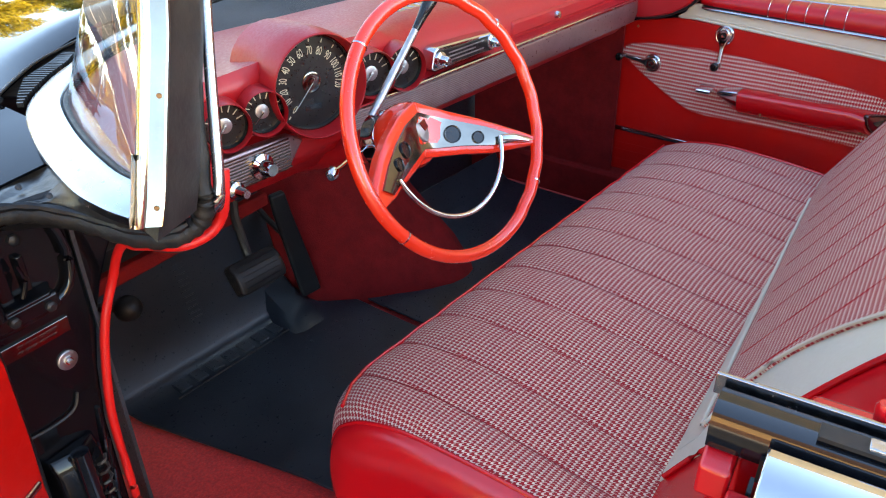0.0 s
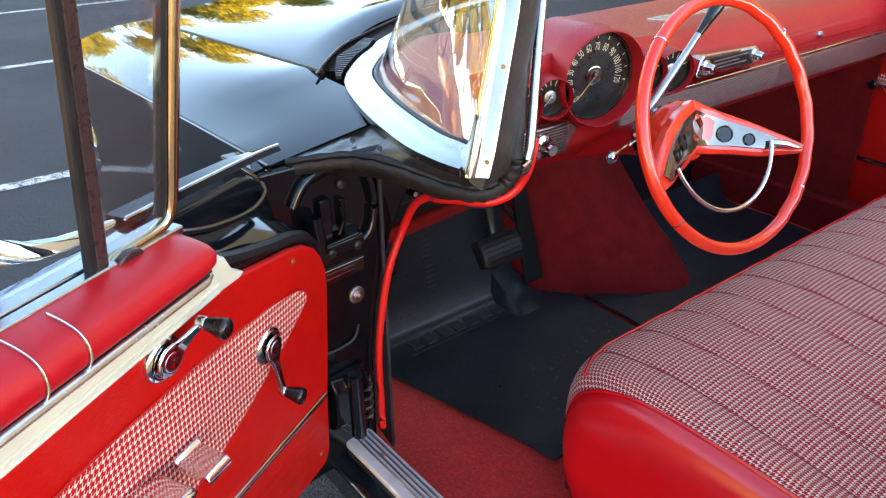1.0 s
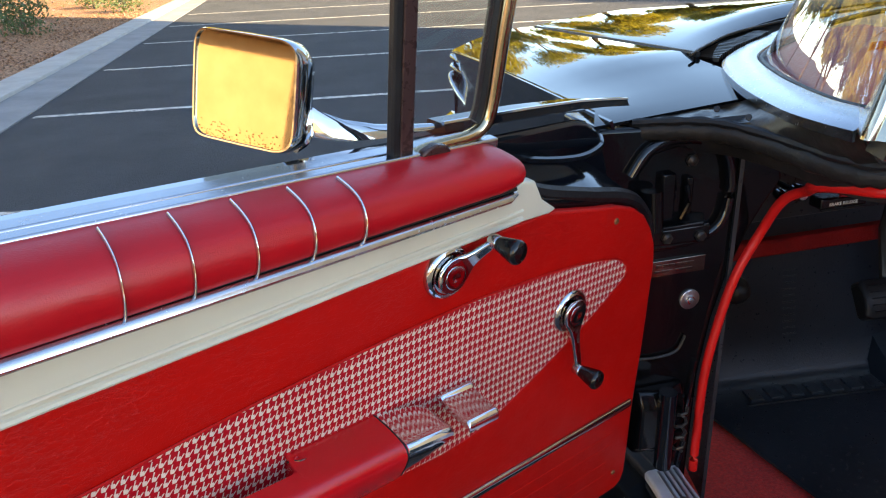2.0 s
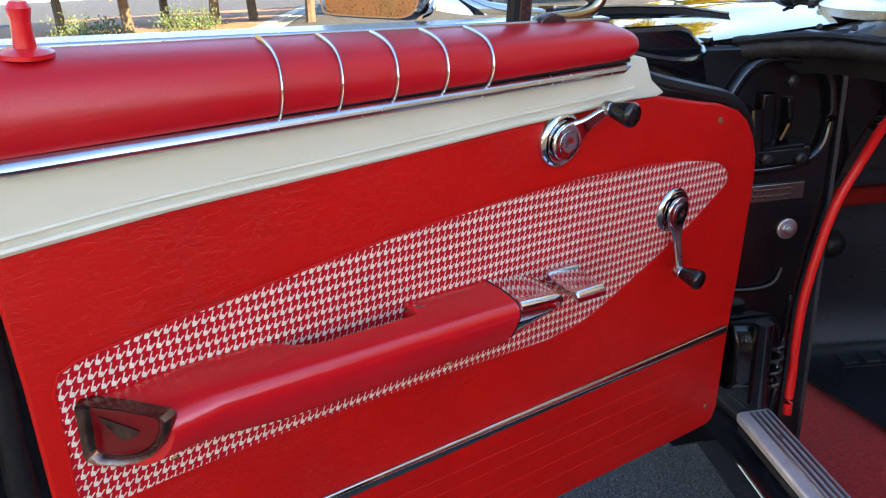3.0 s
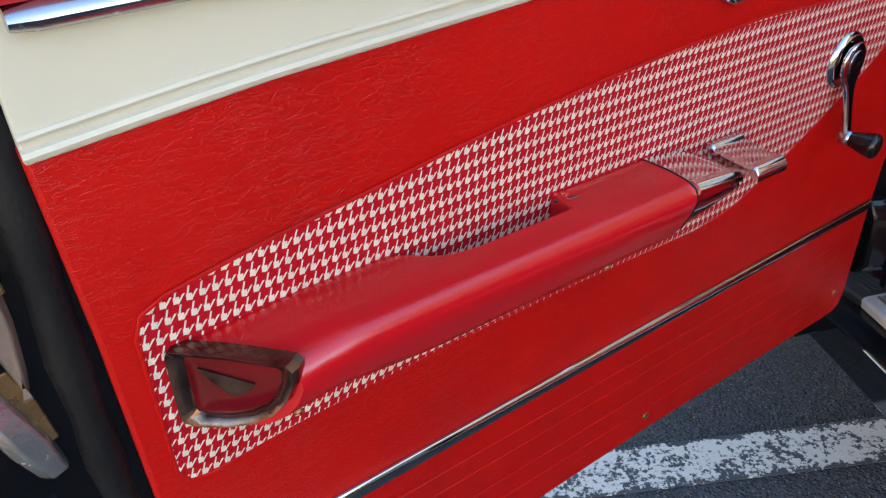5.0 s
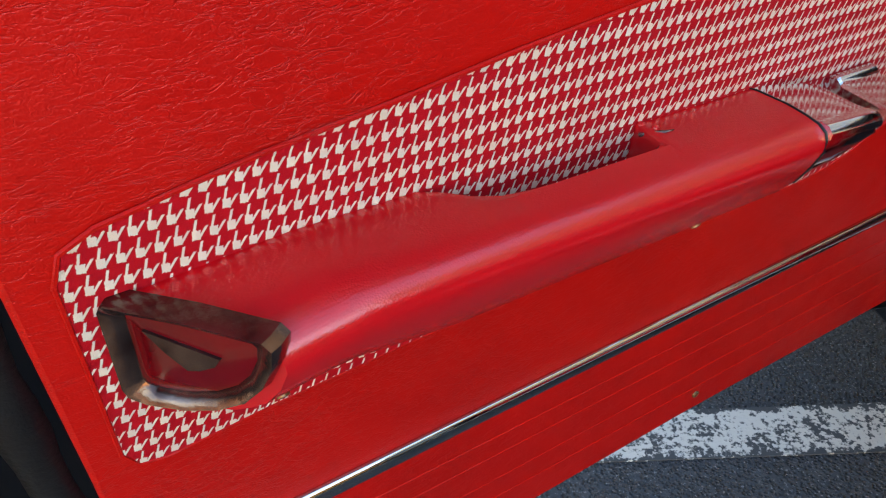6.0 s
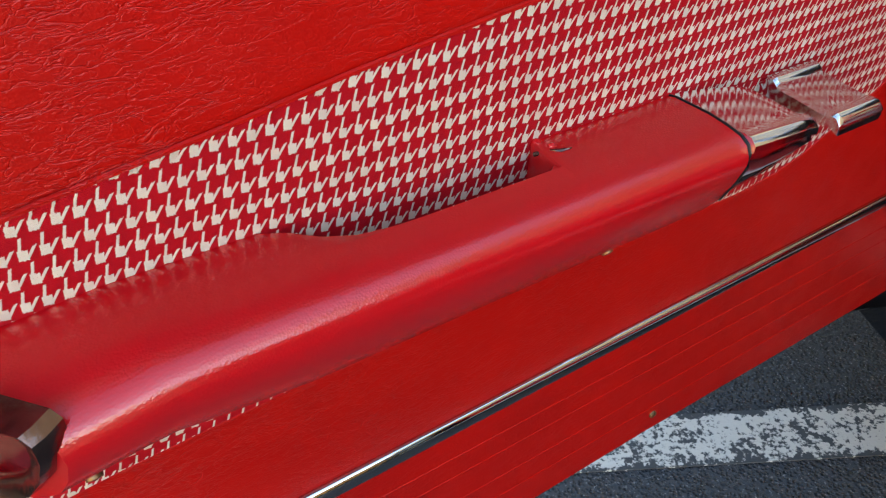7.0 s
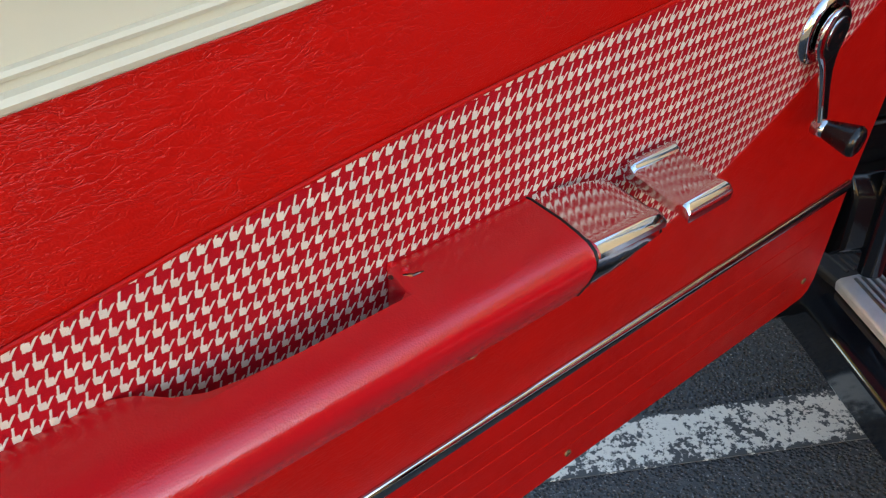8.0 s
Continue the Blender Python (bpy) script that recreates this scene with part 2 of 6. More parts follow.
# ---- mesh helpers ----
def part(name, bm, material, parent=None, label="", smooth=True, bevel=0.0):
    """Links a bmesh as one mesh object, under a thing or a part."""
    bmesh.ops.recalc_face_normals(bm, faces=bm.faces)
    me = bpy.data.meshes.new(name)
    bm.to_mesh(me)
    bm.free()
    me.materials.append(material)
    if smooth:
        me.polygons.foreach_set("use_smooth", [True] * len(me.polygons))
    ob = new(name, me)
    ob.parent = parent
    if bevel:
        mod = ob.modifiers.new("bevel", "BEVEL")
        mod.width, mod.segments, mod.limit_method, mod.angle_limit = bevel, 2, "ANGLE", radians(35)
    if smooth:
        es = ob.modifiers.new("normals", "WEIGHTED_NORMAL")
        es.keep_sharp = True
        me.set_sharp_from_angle(angle=radians(42))
    if label:
        ob["label"] = label
    return ob


def thing(name, m, label, category, group=""):
    ob = new(name)
    ob.matrix_world = m
    ob.empty_display_size = 0.05
    return tagged(ob, label, category, group)


def add_box(bm, lo, hi):
    x0, y0, z0 = lo
    x1, y1, z1 = hi
    v = [bm.verts.new(p) for p in ((x0, y0, z0), (x1, y0, z0), (x1, y1, z0), (x0, y1, z0), (x0, y0, z1), (x1, y0, z1), (x1, y1, z1), (x0, y1, z1))]
    for f in ((0, 3, 2, 1), (4, 5, 6, 7), (0, 1, 5, 4), (1, 2, 6, 5), (2, 3, 7, 6), (3, 0, 4, 7)):
        bm.faces.new([v[i] for i in f])
    return bm


def box(lo, hi):
    return add_box(bmesh.new(), lo, hi)


def slab(outline, y0, y1, bm=None):
    """An outline in x and z, given depth in y."""
    bm = bm or bmesh.new()
    a = [bm.verts.new((x, y0, z)) for x, z in outline]
    b = [bm.verts.new((x, y1, z)) for x, z in outline]
    bm.faces.new(a)
    bm.faces.new(b[::-1])
    for i in range(len(a)):
        j = (i + 1) % len(a)
        bm.faces.new((a[j], a[i], b[i], b[j]))
    return bm


def loft(rings, closed=True, caps=True, bm=None, uv=None):
    """A skin over rings of equally many points."""
    bm = bm or bmesh.new()
    vs = [[bm.verts.new(p) for p in r] for r in rings]
    n = len(vs[0])
    for a, b in zip(vs, vs[1:]):
        for i in range(n if closed else n - 1):
            j = (i + 1) % n
            bm.faces.new((a[i], a[j], b[j], b[i]))
    if caps and closed:
        bm.faces.new(vs[0][::-1])
        bm.faces.new(vs[-1])
    return bm


def tube(path, radius, seg=10, closed=False, bm=None, flat=1.0, up=(0, 0, 1)):
    """A tube along a path; radius may be a list; flat squeezes it along its second axis."""
    pts = [Vector(p) for p in path]
    rings = []
    for i, p in enumerate(pts):
        a = pts[(i - 1) % len(pts)] if closed or i else pts[0]
        b = pts[(i + 1) % len(pts)] if closed or i < len(pts) - 1 else pts[-1]
        t = (b - a).normalized()
        s = t.cross(Vector(up))
        s = s.normalized() if s.length > 1e-4 else t.orthogonal().normalized()
        u = s.cross(t)
        r = radius[i] if isinstance(radius, (list, tuple)) else radius
        rings.append([p + r * (math.cos(k * math.tau / seg) * s + flat * math.sin(k * math.tau / seg) * u) for k in range(seg)])
    if closed:
        rings.append(rings[0])
        bm = loft(rings, True, False, bm)
        bmesh.ops.remove_doubles(bm, verts=bm.verts, dist=1e-6)
        return bm
    return loft(rings, True, True, bm)


def lathe(profile, m=None, seg=28, bm=None):
    """A profile of (radius, height) turned about z, then placed by m."""
    m = m or Matrix()
    rings = [[m @ Vector((max(r, 1e-5) * math.cos(k * math.tau / seg), max(r, 1e-5) * math.sin(k * math.tau / seg), h)) for k in range(seg)] for r, h in profile]
    return loft(rings, True, True, bm)


def smooth_path(points, steps=6, closed=False):
    """A Catmull-Rom curve through the points."""
    p = [Vector(q) for q in points]
    n = len(p)
    out = []
    for i in range(n if closed else n - 1):
        a, b, c, d = (p[(i + k) % n] if closed else p[min(max(i + k, 0), n - 1)] for k in (-1, 0, 1, 2))
        for s in range(steps):
            t = s / steps
            out.append(0.5 * (2 * b + (c - a) * t + (2 * a - 5 * b + 4 * c - d) * t * t + (3 * b - a - 3 * c + d) * t ** 3))
    if not closed:
        out.append(p[-1])
    return out


def sheet(grid, thick=0.0, bm=None):
    """A surface over rows of points, with thickness downward along its normals."""
    bm = bm or bmesh.new()
    vs = [[bm.verts.new(p) for p in r] for r in grid]
    faces = [bm.faces.new((vs[i][j], vs[i][j + 1], vs[i + 1][j + 1], vs[i + 1][j])) for i in range(len(vs) - 1) for j in range(len(vs[0]) - 1)]
    if thick:
        bmesh.ops.recalc_face_normals(bm, faces=faces)
        bmesh.ops.solidify(bm, geom=faces, thickness=thick)
    return bm


def plan_uv(bm, axes=(0, 2)):
    """Cloth coordinates in metres from two axes."""
    lay = bm.loops.layers.uv.new("cloth")
    for f in bm.faces:
        for l in f.loops:
            l[lay].uv = (l.vert.co[axes[0]], l.vert.co[axes[1]])
    return bm


def axis_to(a, b):
    """A pose at a whose z looks towards b."""
    a, b = Vector(a), Vector(b)
    return Matrix.Translation(a) @ (b - a).to_track_quat("Z", "Y").to_matrix().to_4x4()

# ---- the car and its open driver's door ----
car = thing("car", Matrix(), "black two-door convertible, top down, red and cream interior", "car")
DOOR = Matrix(((0.9028, -0.4185, 0.0987, -0.0831), (0.4277, 0.8975, -0.1071, -0.0780), (-0.0438, 0.1389, 0.9893, 0.5697), (0, 0, 0, 1)))
PANEL = [(-0.914, 0.333), (-0.912, 0.300), (-0.907, 0.218), (-0.903, 0.094), (-0.901, -0.034), (-0.897, -0.120), (-0.880, -0.155), (-0.850, -0.165),
         (-0.636, -0.165), (-0.397, -0.166), (-0.020, -0.182), (0.014, -0.182), (0.026, -0.174), (0.030, -0.155), (0.022, -0.090), (0.011, -0.013),
         (0.003, 0.093), (-0.013, 0.238), (-0.023, 0.275), (-0.040, 0.303), (-0.060, 0.325), (-0.085, 0.340), (-0.125, 0.352), (-0.166, 0.358), (-0.256, 0.374)]
CREAM_LOW = [(-0.913, 0.325), (-0.795, 0.338), (-0.609, 0.351), (-0.480, 0.361), (-0.363, 0.369), (-0.300, 0.374), (-0.256, 0.374)]
FABRIC = [(-0.889, 0.215), (-0.884, 0.229), (-0.870, 0.236), (-0.830, 0.244), (-0.801, 0.249), (-0.742, 0.257), (-0.678, 0.267), (-0.607, 0.276),
          (-0.531, 0.284), (-0.446, 0.291), (-0.352, 0.296), (-0.245, 0.294), (-0.185, 0.290), (-0.148, 0.285), (-0.115, 0.279), (-0.095, 0.270),
          (-0.083, 0.258), (-0.082, 0.247), (-0.090, 0.238), (-0.107, 0.226), (-0.151, 0.196), (-0.217, 0.159), (-0.281, 0.127), (-0.315, 0.112),
          (-0.345, 0.104), (-0.385, 0.100), (-0.519, 0.104), (-0.679, 0.106), (-0.811, 0.101), (-0.868, 0.096), (-0.881, 0.099), (-0.887, 0.110)]


def crank(parent, hub, knob, name):
    """A window winder: dished rosette, a blade arm that widens to a ring round the hub, and a black tapered grip."""
    hx, hy, hz = hub
    base = axis_to((hx, 0.0, hz), (hx, -1, hz))
    c = part(name, lathe([(0.0290, 0.0), (0.0290, 0.0030), (0.0275, 0.0062), (0.0245, 0.0078), (0.0225, 0.0070), (0.0205, 0.0072), (0.010, 0.0095), (0.0, 0.0100)], base, 40), CHROME, parent, "chrome window crank")
    k = Vector(knob)
    h = Vector((hx, -0.0125, hz))
    d = Vector((k.x - hx, 0, k.z - hz))
    reach = d.length
    d.normalize()
    s = Vector((0, -1, 0)).cross(d)
    rings = []
    for a, w, t in ((-0.0195, 0.0020, 0.003), (-0.0185, 0.0070, 0.004), (-0.0150, 0.0125, 0.005), (-0.008, 0.0176, 0.006), (0.0, 0.0190, 0.006), (0.008, 0.0178, 0.006), (0.016, 0.0140, 0.0056), (0.023, 0.0100, 0.0052), (0.031, 0.0076, 0.005), (0.042, 0.0064, 0.005), (reach - 0.006, 0.0056, 0.005), (reach + 0.001, 0.0052, 0.005), (reach + 0.0045, 0.0030, 0.004)):
        u = max(0.0, min(1.0, (a - 0.012) / (reach - 0.012)))
        p = h + d * a + Vector((0, (k.y + 0.010 - h.y) * u ** 1.2, 0))
        rings.append([p + s * w + Vector((0, t * 0.5, 0)), p + s * w + Vector((0, -t * 0.1, 0)), p + s * w * 0.72 + Vector((0, -t * 0.5, 0)), p - s * w * 0.72 + Vector((0, -t * 0.5, 0)), p - s * w + Vector((0, -t * 0.1, 0)), p - s * w + Vector((0, t * 0.5, 0))])
    part("crank_arm", loft(rings), CHROME, parent, bevel=0.0012)
    part("crank_screw", lathe([(0.0135, 0.0), (0.0130, 0.0026), (0.0095, 0.0034), (0.004, 0.0026), (0.0, 0.0022)], axis_to((hx, -0.0135, hz), (hx, -1, hz)), 24), CHROME, parent)
    ax = axis_to(k + Vector((0, 0.008, 0)), k + Vector((0.10, -1, 0.0)))
    part("grip", lathe([(0.0060, 0.0), (0.0078, 0.003), (0.0105, 0.014), (0.0125, 0.0225), (0.0128, 0.0255), (0.0115, 0.0285), (0.0085, 0.0300), (0.0, 0.0305)], ax, 24), BLACK_KNOB, parent, "black tapered grip")
    part("grip_collar", lathe([(0.0070, -0.008), (0.0078, -0.004), (0.0078, 0.001), (0.0064, 0.003)], ax, 20), CHROME, parent)
    return c


PULL = [(-0.7270, 0.0), (-0.7152, 0.0055), (-0.7038, 0.0155), (-0.6900, 0.0220), (-0.6735, 0.0245), (-0.6400, 0.0262), (-0.6000, 0.0270), (-0.5900, 0.0262), (-0.5850, 0.0225), (-0.5838, 0.012), (-0.5814, 0.0)]


def armrest_ring(x):
    """The armrest's cross-section at x, with the finger pull cut into its inner edge and the rear end cut on a slant."""
    dent = 0.0
    for (x0, d0), (x1, d1) in zip(PULL, PULL[1:]):
        if x0 <= x <= x1:
            dent = d0 + (d1 - d0) * (x - x0) / (x1 - x0)
    yi = -dent
    zt = 0.2005 - 0.006 * max(0.0, (-0.79 - x) / 0.067)
    lift = 0.0072 * max(0.0, min(1.0, (-0.725 - x) / 0.08)) - 0.0027
    prof = [(0.004, 0.124), (0.004 if dent < 0.002 else yi, 0.150), (yi, zt - 0.005), (yi - 0.002, zt - 0.0012), (yi - 0.007, zt), (-0.030, zt + 0.0014), (-0.0430, zt + 0.0008), (-0.0522, zt - 0.0004), (-0.0578, zt - 0.0032),
            (-0.0606, zt - 0.0078), (-0.0615, zt - 0.0140), (-0.0582, zt - 0.026), (-0.0520, zt - 0.040 + lift * 0.5), (-0.0450, zt - 0.0500 + lift), (-0.0370, zt - 0.0565 + lift), (-0.020, 0.131 + lift)]
    slant = max(0.0, min(1.0, (-0.77 - x) / 0.0935))
    return [(x - 0.74 * y * slant, y, z) for y, z in prof]


def fit_to_view(d):
    """Warps the door to fit the camera's view: wider towards the lower front corner, shorter above."""
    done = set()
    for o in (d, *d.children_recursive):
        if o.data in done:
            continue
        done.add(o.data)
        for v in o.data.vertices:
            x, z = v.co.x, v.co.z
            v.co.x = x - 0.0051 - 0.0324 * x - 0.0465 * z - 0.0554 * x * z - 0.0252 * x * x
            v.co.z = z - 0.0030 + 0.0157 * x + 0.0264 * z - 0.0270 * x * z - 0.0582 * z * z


def build_door(m, label, glazed):
    shell = [(-1.000, 0.425), (-1.008, 0.30), (-1.008, 0.05), (-1.0, -0.12), (-0.98, -0.155), (-0.60, -0.162), (0.005, -0.176), (0.022, -0.168), (0.030, -0.14), (0.022, 0.02),
             (0.012, 0.10), (-0.004, 0.245), (-0.016, 0.285), (-0.036, 0.315), (-0.060, 0.336), (-0.09, 0.350), (-0.17, 0.370), (-0.245, 0.385), (-0.275, 0.400), (-0.290, 0.430)]
    d = part("door", slab(shell, 0.012, 0.050), BLACK_JAMB, car, label, bevel=0.006)
    d.matrix_basis = m
    inner = slab(PANEL, 0.0, 0.012)
    part("panel", inner, RED, d, "grained red vinyl trim panel", bevel=0.003)
    # pressed lines along the kick area
    for i, z in enumerate((-0.034, -0.058, -0.092, -0.120)):
        part("pressed_bead", tube([(-0.86 + 0.02 * i, 0.0005, z), (-0.45, 0.0005, z - 0.006), (-0.03, 0.0005, z - 0.012)], 0.0011, 6, flat=0.6), RED, d)
    # cream band with a stitched double bead
    top = [(-0.245, 0.378), (-0.270, 0.394), (-0.285, 0.418), (-0.325, 0.425), (-0.915, 0.402)]
    part("cream_band", slab(CREAM_LOW + top, -0.0035, 0.010), CREAM, d, "cream vinyl band with beaded lower edge", bevel=0.002)
    for dz, r in ((0.005, 0.0032), (0.0135, 0.0022)):
        part("bead", tube(smooth_path([(x, -0.004, z + dz) for x, z in CREAM_LOW[:6]], 5), r, 8), CREAM, d)
    # upper moulding
    a, b = Vector((-0.904, -0.008, 0.392)), Vector((-0.322, -0.008, 0.415))
    part("roll_base", slab([(-0.916, 0.396), (-0.335, 0.417), (-0.335, 0.438), (-0.916, 0.428)], -0.0065, 0.012), RED_ROLL, d, bevel=0.003)
    # Black tube stands for the dark reflection along the moulding's upper side.
    part("moulding_groove", tube([a + Vector((0, -0.0005, 0.0050)), b + Vector((0, -0.0005, 0.0050))], 0.0046, 10, flat=0.6), RUBBER, d)
    part("moulding", tube([a + Vector((0, -0.002, -0.0028)), a.lerp(b, 0.02) + Vector((0, -0.002, -0.0028)), a.lerp(b, 0.5) + Vector((0, -0.002, -0.0028)), b.lerp(a, 0.02) + Vector((0, -0.002, -0.0025)), b + Vector((0.003, 0.001, -0.002))], [0.0080, 0.0104, 0.0102, 0.0090, 0.005], 12, flat=0.62), BRIGHT, d, "chrome moulding bar")
    # padded top roll with five bright strips
    def roll_ring(x, s=1.0):
        c = (0.014, 0.430)
        prof = [(0.050, 0.412), (-0.006, 0.407), (-0.0135, 0.4085), (-0.0175, 0.416), (-0.0178, 0.427), (-0.0135, 0.4385), (-0.005, 0.446), (0.010, 0.450), (0.028, 0.4515), (0.050, 0.451)]
        return [(x, c[0] + (y - c[0]) * s, c[1] + (z - c[1]) * s + 0.045 * (x + 0.61) * max(0.0, min(1.0, (0.452 - z) / 0.042))) for y, z in prof]
    xs = [(-0.926, 0.86), (-0.923, 0.95), (-0.916, 1.0)] + [(-0.916 + 0.05 * i, 1.0) for i in range(1, 12)] + [(-0.345, 1.0), (-0.327, 0.97), (-0.316, 0.90), (-0.310, 0.78)]
    part("top_roll", loft([roll_ring(x, s) for x, s in xs]), RED_ROLL, d, "padded red vinyl top roll")
    for x in (-0.711, -0.661, -0.611, -0.561, -0.512):
        path = [(x + 0.004 * (i / 7), y, z) for i, (_, y, z) in enumerate(roll_ring(x, 1.035)[1:9])]
        part("bright_strip", tube(smooth_path(path, 3), 0.0031, 8, up=(1, 0, 0), flat=0.45), CHROME, d)
    # window sill: chrome steps with a black slot
    for y0, y1, z, mt in ((0.040, 0.054, 0.4535, BRIGHT), (0.054, 0.060, 0.446, RUBBER), (0.060, 0.078, 0.4515, BRIGHT), (0.078, 0.100, 0.4455, CHROME)):
        bm = box((-0.940, y0, 0.430), (-0.300 if mt is not RUBBER else -0.31, y1, z))
        part("sill_strip", bm, mt, d, bevel=0.002)
    # lock button
    part("lock_button", lathe([(0.017, 0.0), (0.017, 0.003), (0.012, 0.005), (0.007, 0.006), (0.006, 0.022), (0.0075, 0.030), (0.005, 0.034), (0.0, 0.034)], Matrix.Translation((-0.866, 0.020, 0.4500)), 20), RED_SMOOTH, d)
    # houndstooth insert
    part("cloth_edge", tube([(x, -0.0018, z) for x, z in FABRIC], 0.0013, 6, True, up=(0, 1, 0)), RED, d)
    part("cloth_insert", plan_uv(slab(FABRIC, -0.0022, 0.004)), HOUND, d, "red and cream houndstooth cloth insert", bevel=0.001)
    # lower bright moulding
    part("lower_moulding", tube([(-0.888, -0.001, 0.003), (-0.885, -0.0015, 0.003), (-0.45, -0.0015, 0.002), (-0.004, -0.0015, 0.0012), (0.000, -0.001, 0.0012)], [0.004, 0.0076, 0.0076, 0.0076, 0.004], 14, flat=0.62, up=(0, 1, 0)), CHROME, d, "thin half-round bright moulding strip")
    crank(d, (-0.399, -0.011, 0.343), (-0.359, -0.036, 0.377) if glazed else (-0.404, -0.036, 0.262), "window_crank")
    crank(d, (-0.190, -0.007, 0.228), (-0.184, -0.036, 0.152) if glazed else (-0.098, -0.036, 0.244), "vent_crank")
    for x, z in ((-0.122, 0.332), (-0.004, -0.140), (-0.397, -0.140)):
        part("trim_screw", lathe([(0.0042, 0.0), (0.0038, 0.0018), (0.0, 0.0024)], axis_to((x, 0.0, z), (x, -1, z)), 12), TAN_METAL, d)
    # steel shell
    out = [(-1.015, 0.432), (-1.018, 0.30), (-1.01, 0.0), (-0.995, -0.165), (-0.60, -0.170), (0.020, -0.180), (0.034, -0.160), (0.030, 0.05), (0.010, 0.25), (-0.010, 0.31), (-0.030, 0.36), (-0.055, 0.405), (-0.085, 0.425), (-0.11, 0.430)]
    part("outer_skin", slab(out, 0.091, 0.103), BLACK_PAINT, d, bevel=0.006)
    mid = [(x * 0.985 - 0.006, z * 0.99) for x, z in out[:9]] + [(-0.02, 0.295), (-0.06, 0.330), (-0.15, 0.352), (-0.25, 0.365), (-0.29, 0.430)]
    part("shell_core", slab(mid, 0.050, 0.090), BLACK_JAMB, d)
    # rear edge: seal, latch and striker wedge
    seal = smooth_path([(-0.926, 0.014, 0.412), (-0.920, 0.016, 0.345), (-0.922, 0.018, 0.21), (-0.920, 0.018, 0.09), (-0.915, 0.018, -0.05), (-0.910, 0.018, -0.18)], 6)
    part("door_seal", tube(seal, [0.0125 + 0.0012 * math.sin(i * 1.7) for i in range(len(seal))], 10, flat=1.0, up=(0, 1, 0)), RUBBER, d, "old black rubber door seal")
    part("seal_cap", loft([[(-0.975, y, 0.395), (-0.922, y, 0.392), (-0.915, y, 0.418), (-0.930, y, 0.440), (-0.955, y, 0.435)] for y in (0.010, 0.045)]), RUBBER, d, bevel=0.004)
    part("channel_clamp", slab([(-0.971, 0.416), (-0.956, 0.412), (-0.954, 0.426), (-0.960, 0.433), (-0.970, 0.432)], 0.004, 0.014), TAN_METAL, d, "tan metal clamp", bevel=0.002)
    for x, z in ((-0.966, 0.425), (-0.959, 0.422)):
        part("clamp_hole", lathe([(0.0022, 0.0), (0.0022, 0.001), (0, 0.001)], axis_to((x, 0.004, z), (x, -1, z)), 8), BLACK_DIRTY, d)
    part("drain_plate", loft([[(-0.990, y, 0.020), (-0.957, y + 0.004, 0.036), (-0.948, y + 0.004, 0.004), (-0.940, y + 0.006, -0.030), (-0.972, y, -0.018)] for y in (0.002, 0.014)]), DARK_METAL, d, "scuffed steel plate", bevel=0.003)
    part("edge_rib", tube([(-0.954, 0.010, 0.12), (-0.945, 0.010, 0.02)], 0.003, 6), BLACK_PAINT, d)
    part("skin_lip", tube(smooth_path([(-1.000, 0.02, 0.43), (-1.012, 0.02, 0.25), (-1.012, 0.02, 0.0), (-1.000, 0.02, -0.20)], 5), 0.006, 8), BLACK_PAINT, d)
    part("roll_end", slab([(-0.985, 0.456), (-0.955, 0.458), (-0.948, 0.44), (-0.962, 0.425), (-0.985, 0.41)], 0.020, 0.095), CHROME, d, bevel=0.003)
    ft = smooth_path([(-0.90, 0.020, 0.360 + 0.034), (-0.28, 0.030, 0.400), (-0.24, 0.024, 0.385), (-0.165, 0.020, 0.368), (-0.09, 0.020, 0.351), (-0.045, 0.020, 0.325), (-0.012, 0.020, 0.270), (0.010, 0.020, 0.11), (0.026, 0.020, -0.03), (0.036, 0.020, -0.16)][1:], 6)
    part("front_seal", tube(ft, 0.010, 8, up=(0, 1, 0)), RUBBER, d, "black rubber edge seal")
    # front upper edge: drain ledge under the fin
    part("ledge", loft([[(-0.30, y, 0.398 + 0.012 * k), (-0.22, y, 0.372 + 0.012 * k), (-0.14, y, 0.362 + 0.012 * k), (-0.075, y, 0.352 + 0.010 * k), (-0.045, y, 0.338 + 0.006 * k), (-0.025, y, 0.315), (-0.015, y, 0.28), (-0.30, y, 0.28)] for k, y in enumerate((0.03, 0.06, 0.105))]), BLACK_PAINT, d)
    part("ledge_rib", tube(smooth_path([(-0.30, 0.070, 0.430), (-0.22, 0.066, 0.405), (-0.13, 0.066, 0.392), (-0.07, 0.080, 0.392), (-0.045, 0.10, 0.396)], 6), 0.0055, 8), BLACK_PAINT, d)
    fin = []
    for x, w, z in ((-0.33, 0.014, 0.452), (-0.20, 0.013, 0.451), (-0.10, 0.010, 0.447), (-0.045, 0.004, 0.441), (-0.012, 0.001, 0.437), (0.018, 0.0004, 0.434)):
        fin.append([(x, 0.104 - w, z - 0.004), (x, 0.110 - w, z + 0.004), (x, 0.118 + w * 0.3, z + 0.002), (x, 0.120 + w * 0.3, z - 0.003 - 0.7 * w), (x, 0.108, z - 0.004 - 0.7 * w)])
    part("fin", loft(fin), BLACK_POLISH, d, "black pointed belt-line fin with bright edge")
    part("fin_edge", tube([(f[1][0], f[1][1], f[1][2]) for f in fin], 0.0025, 6), CHROME, d)
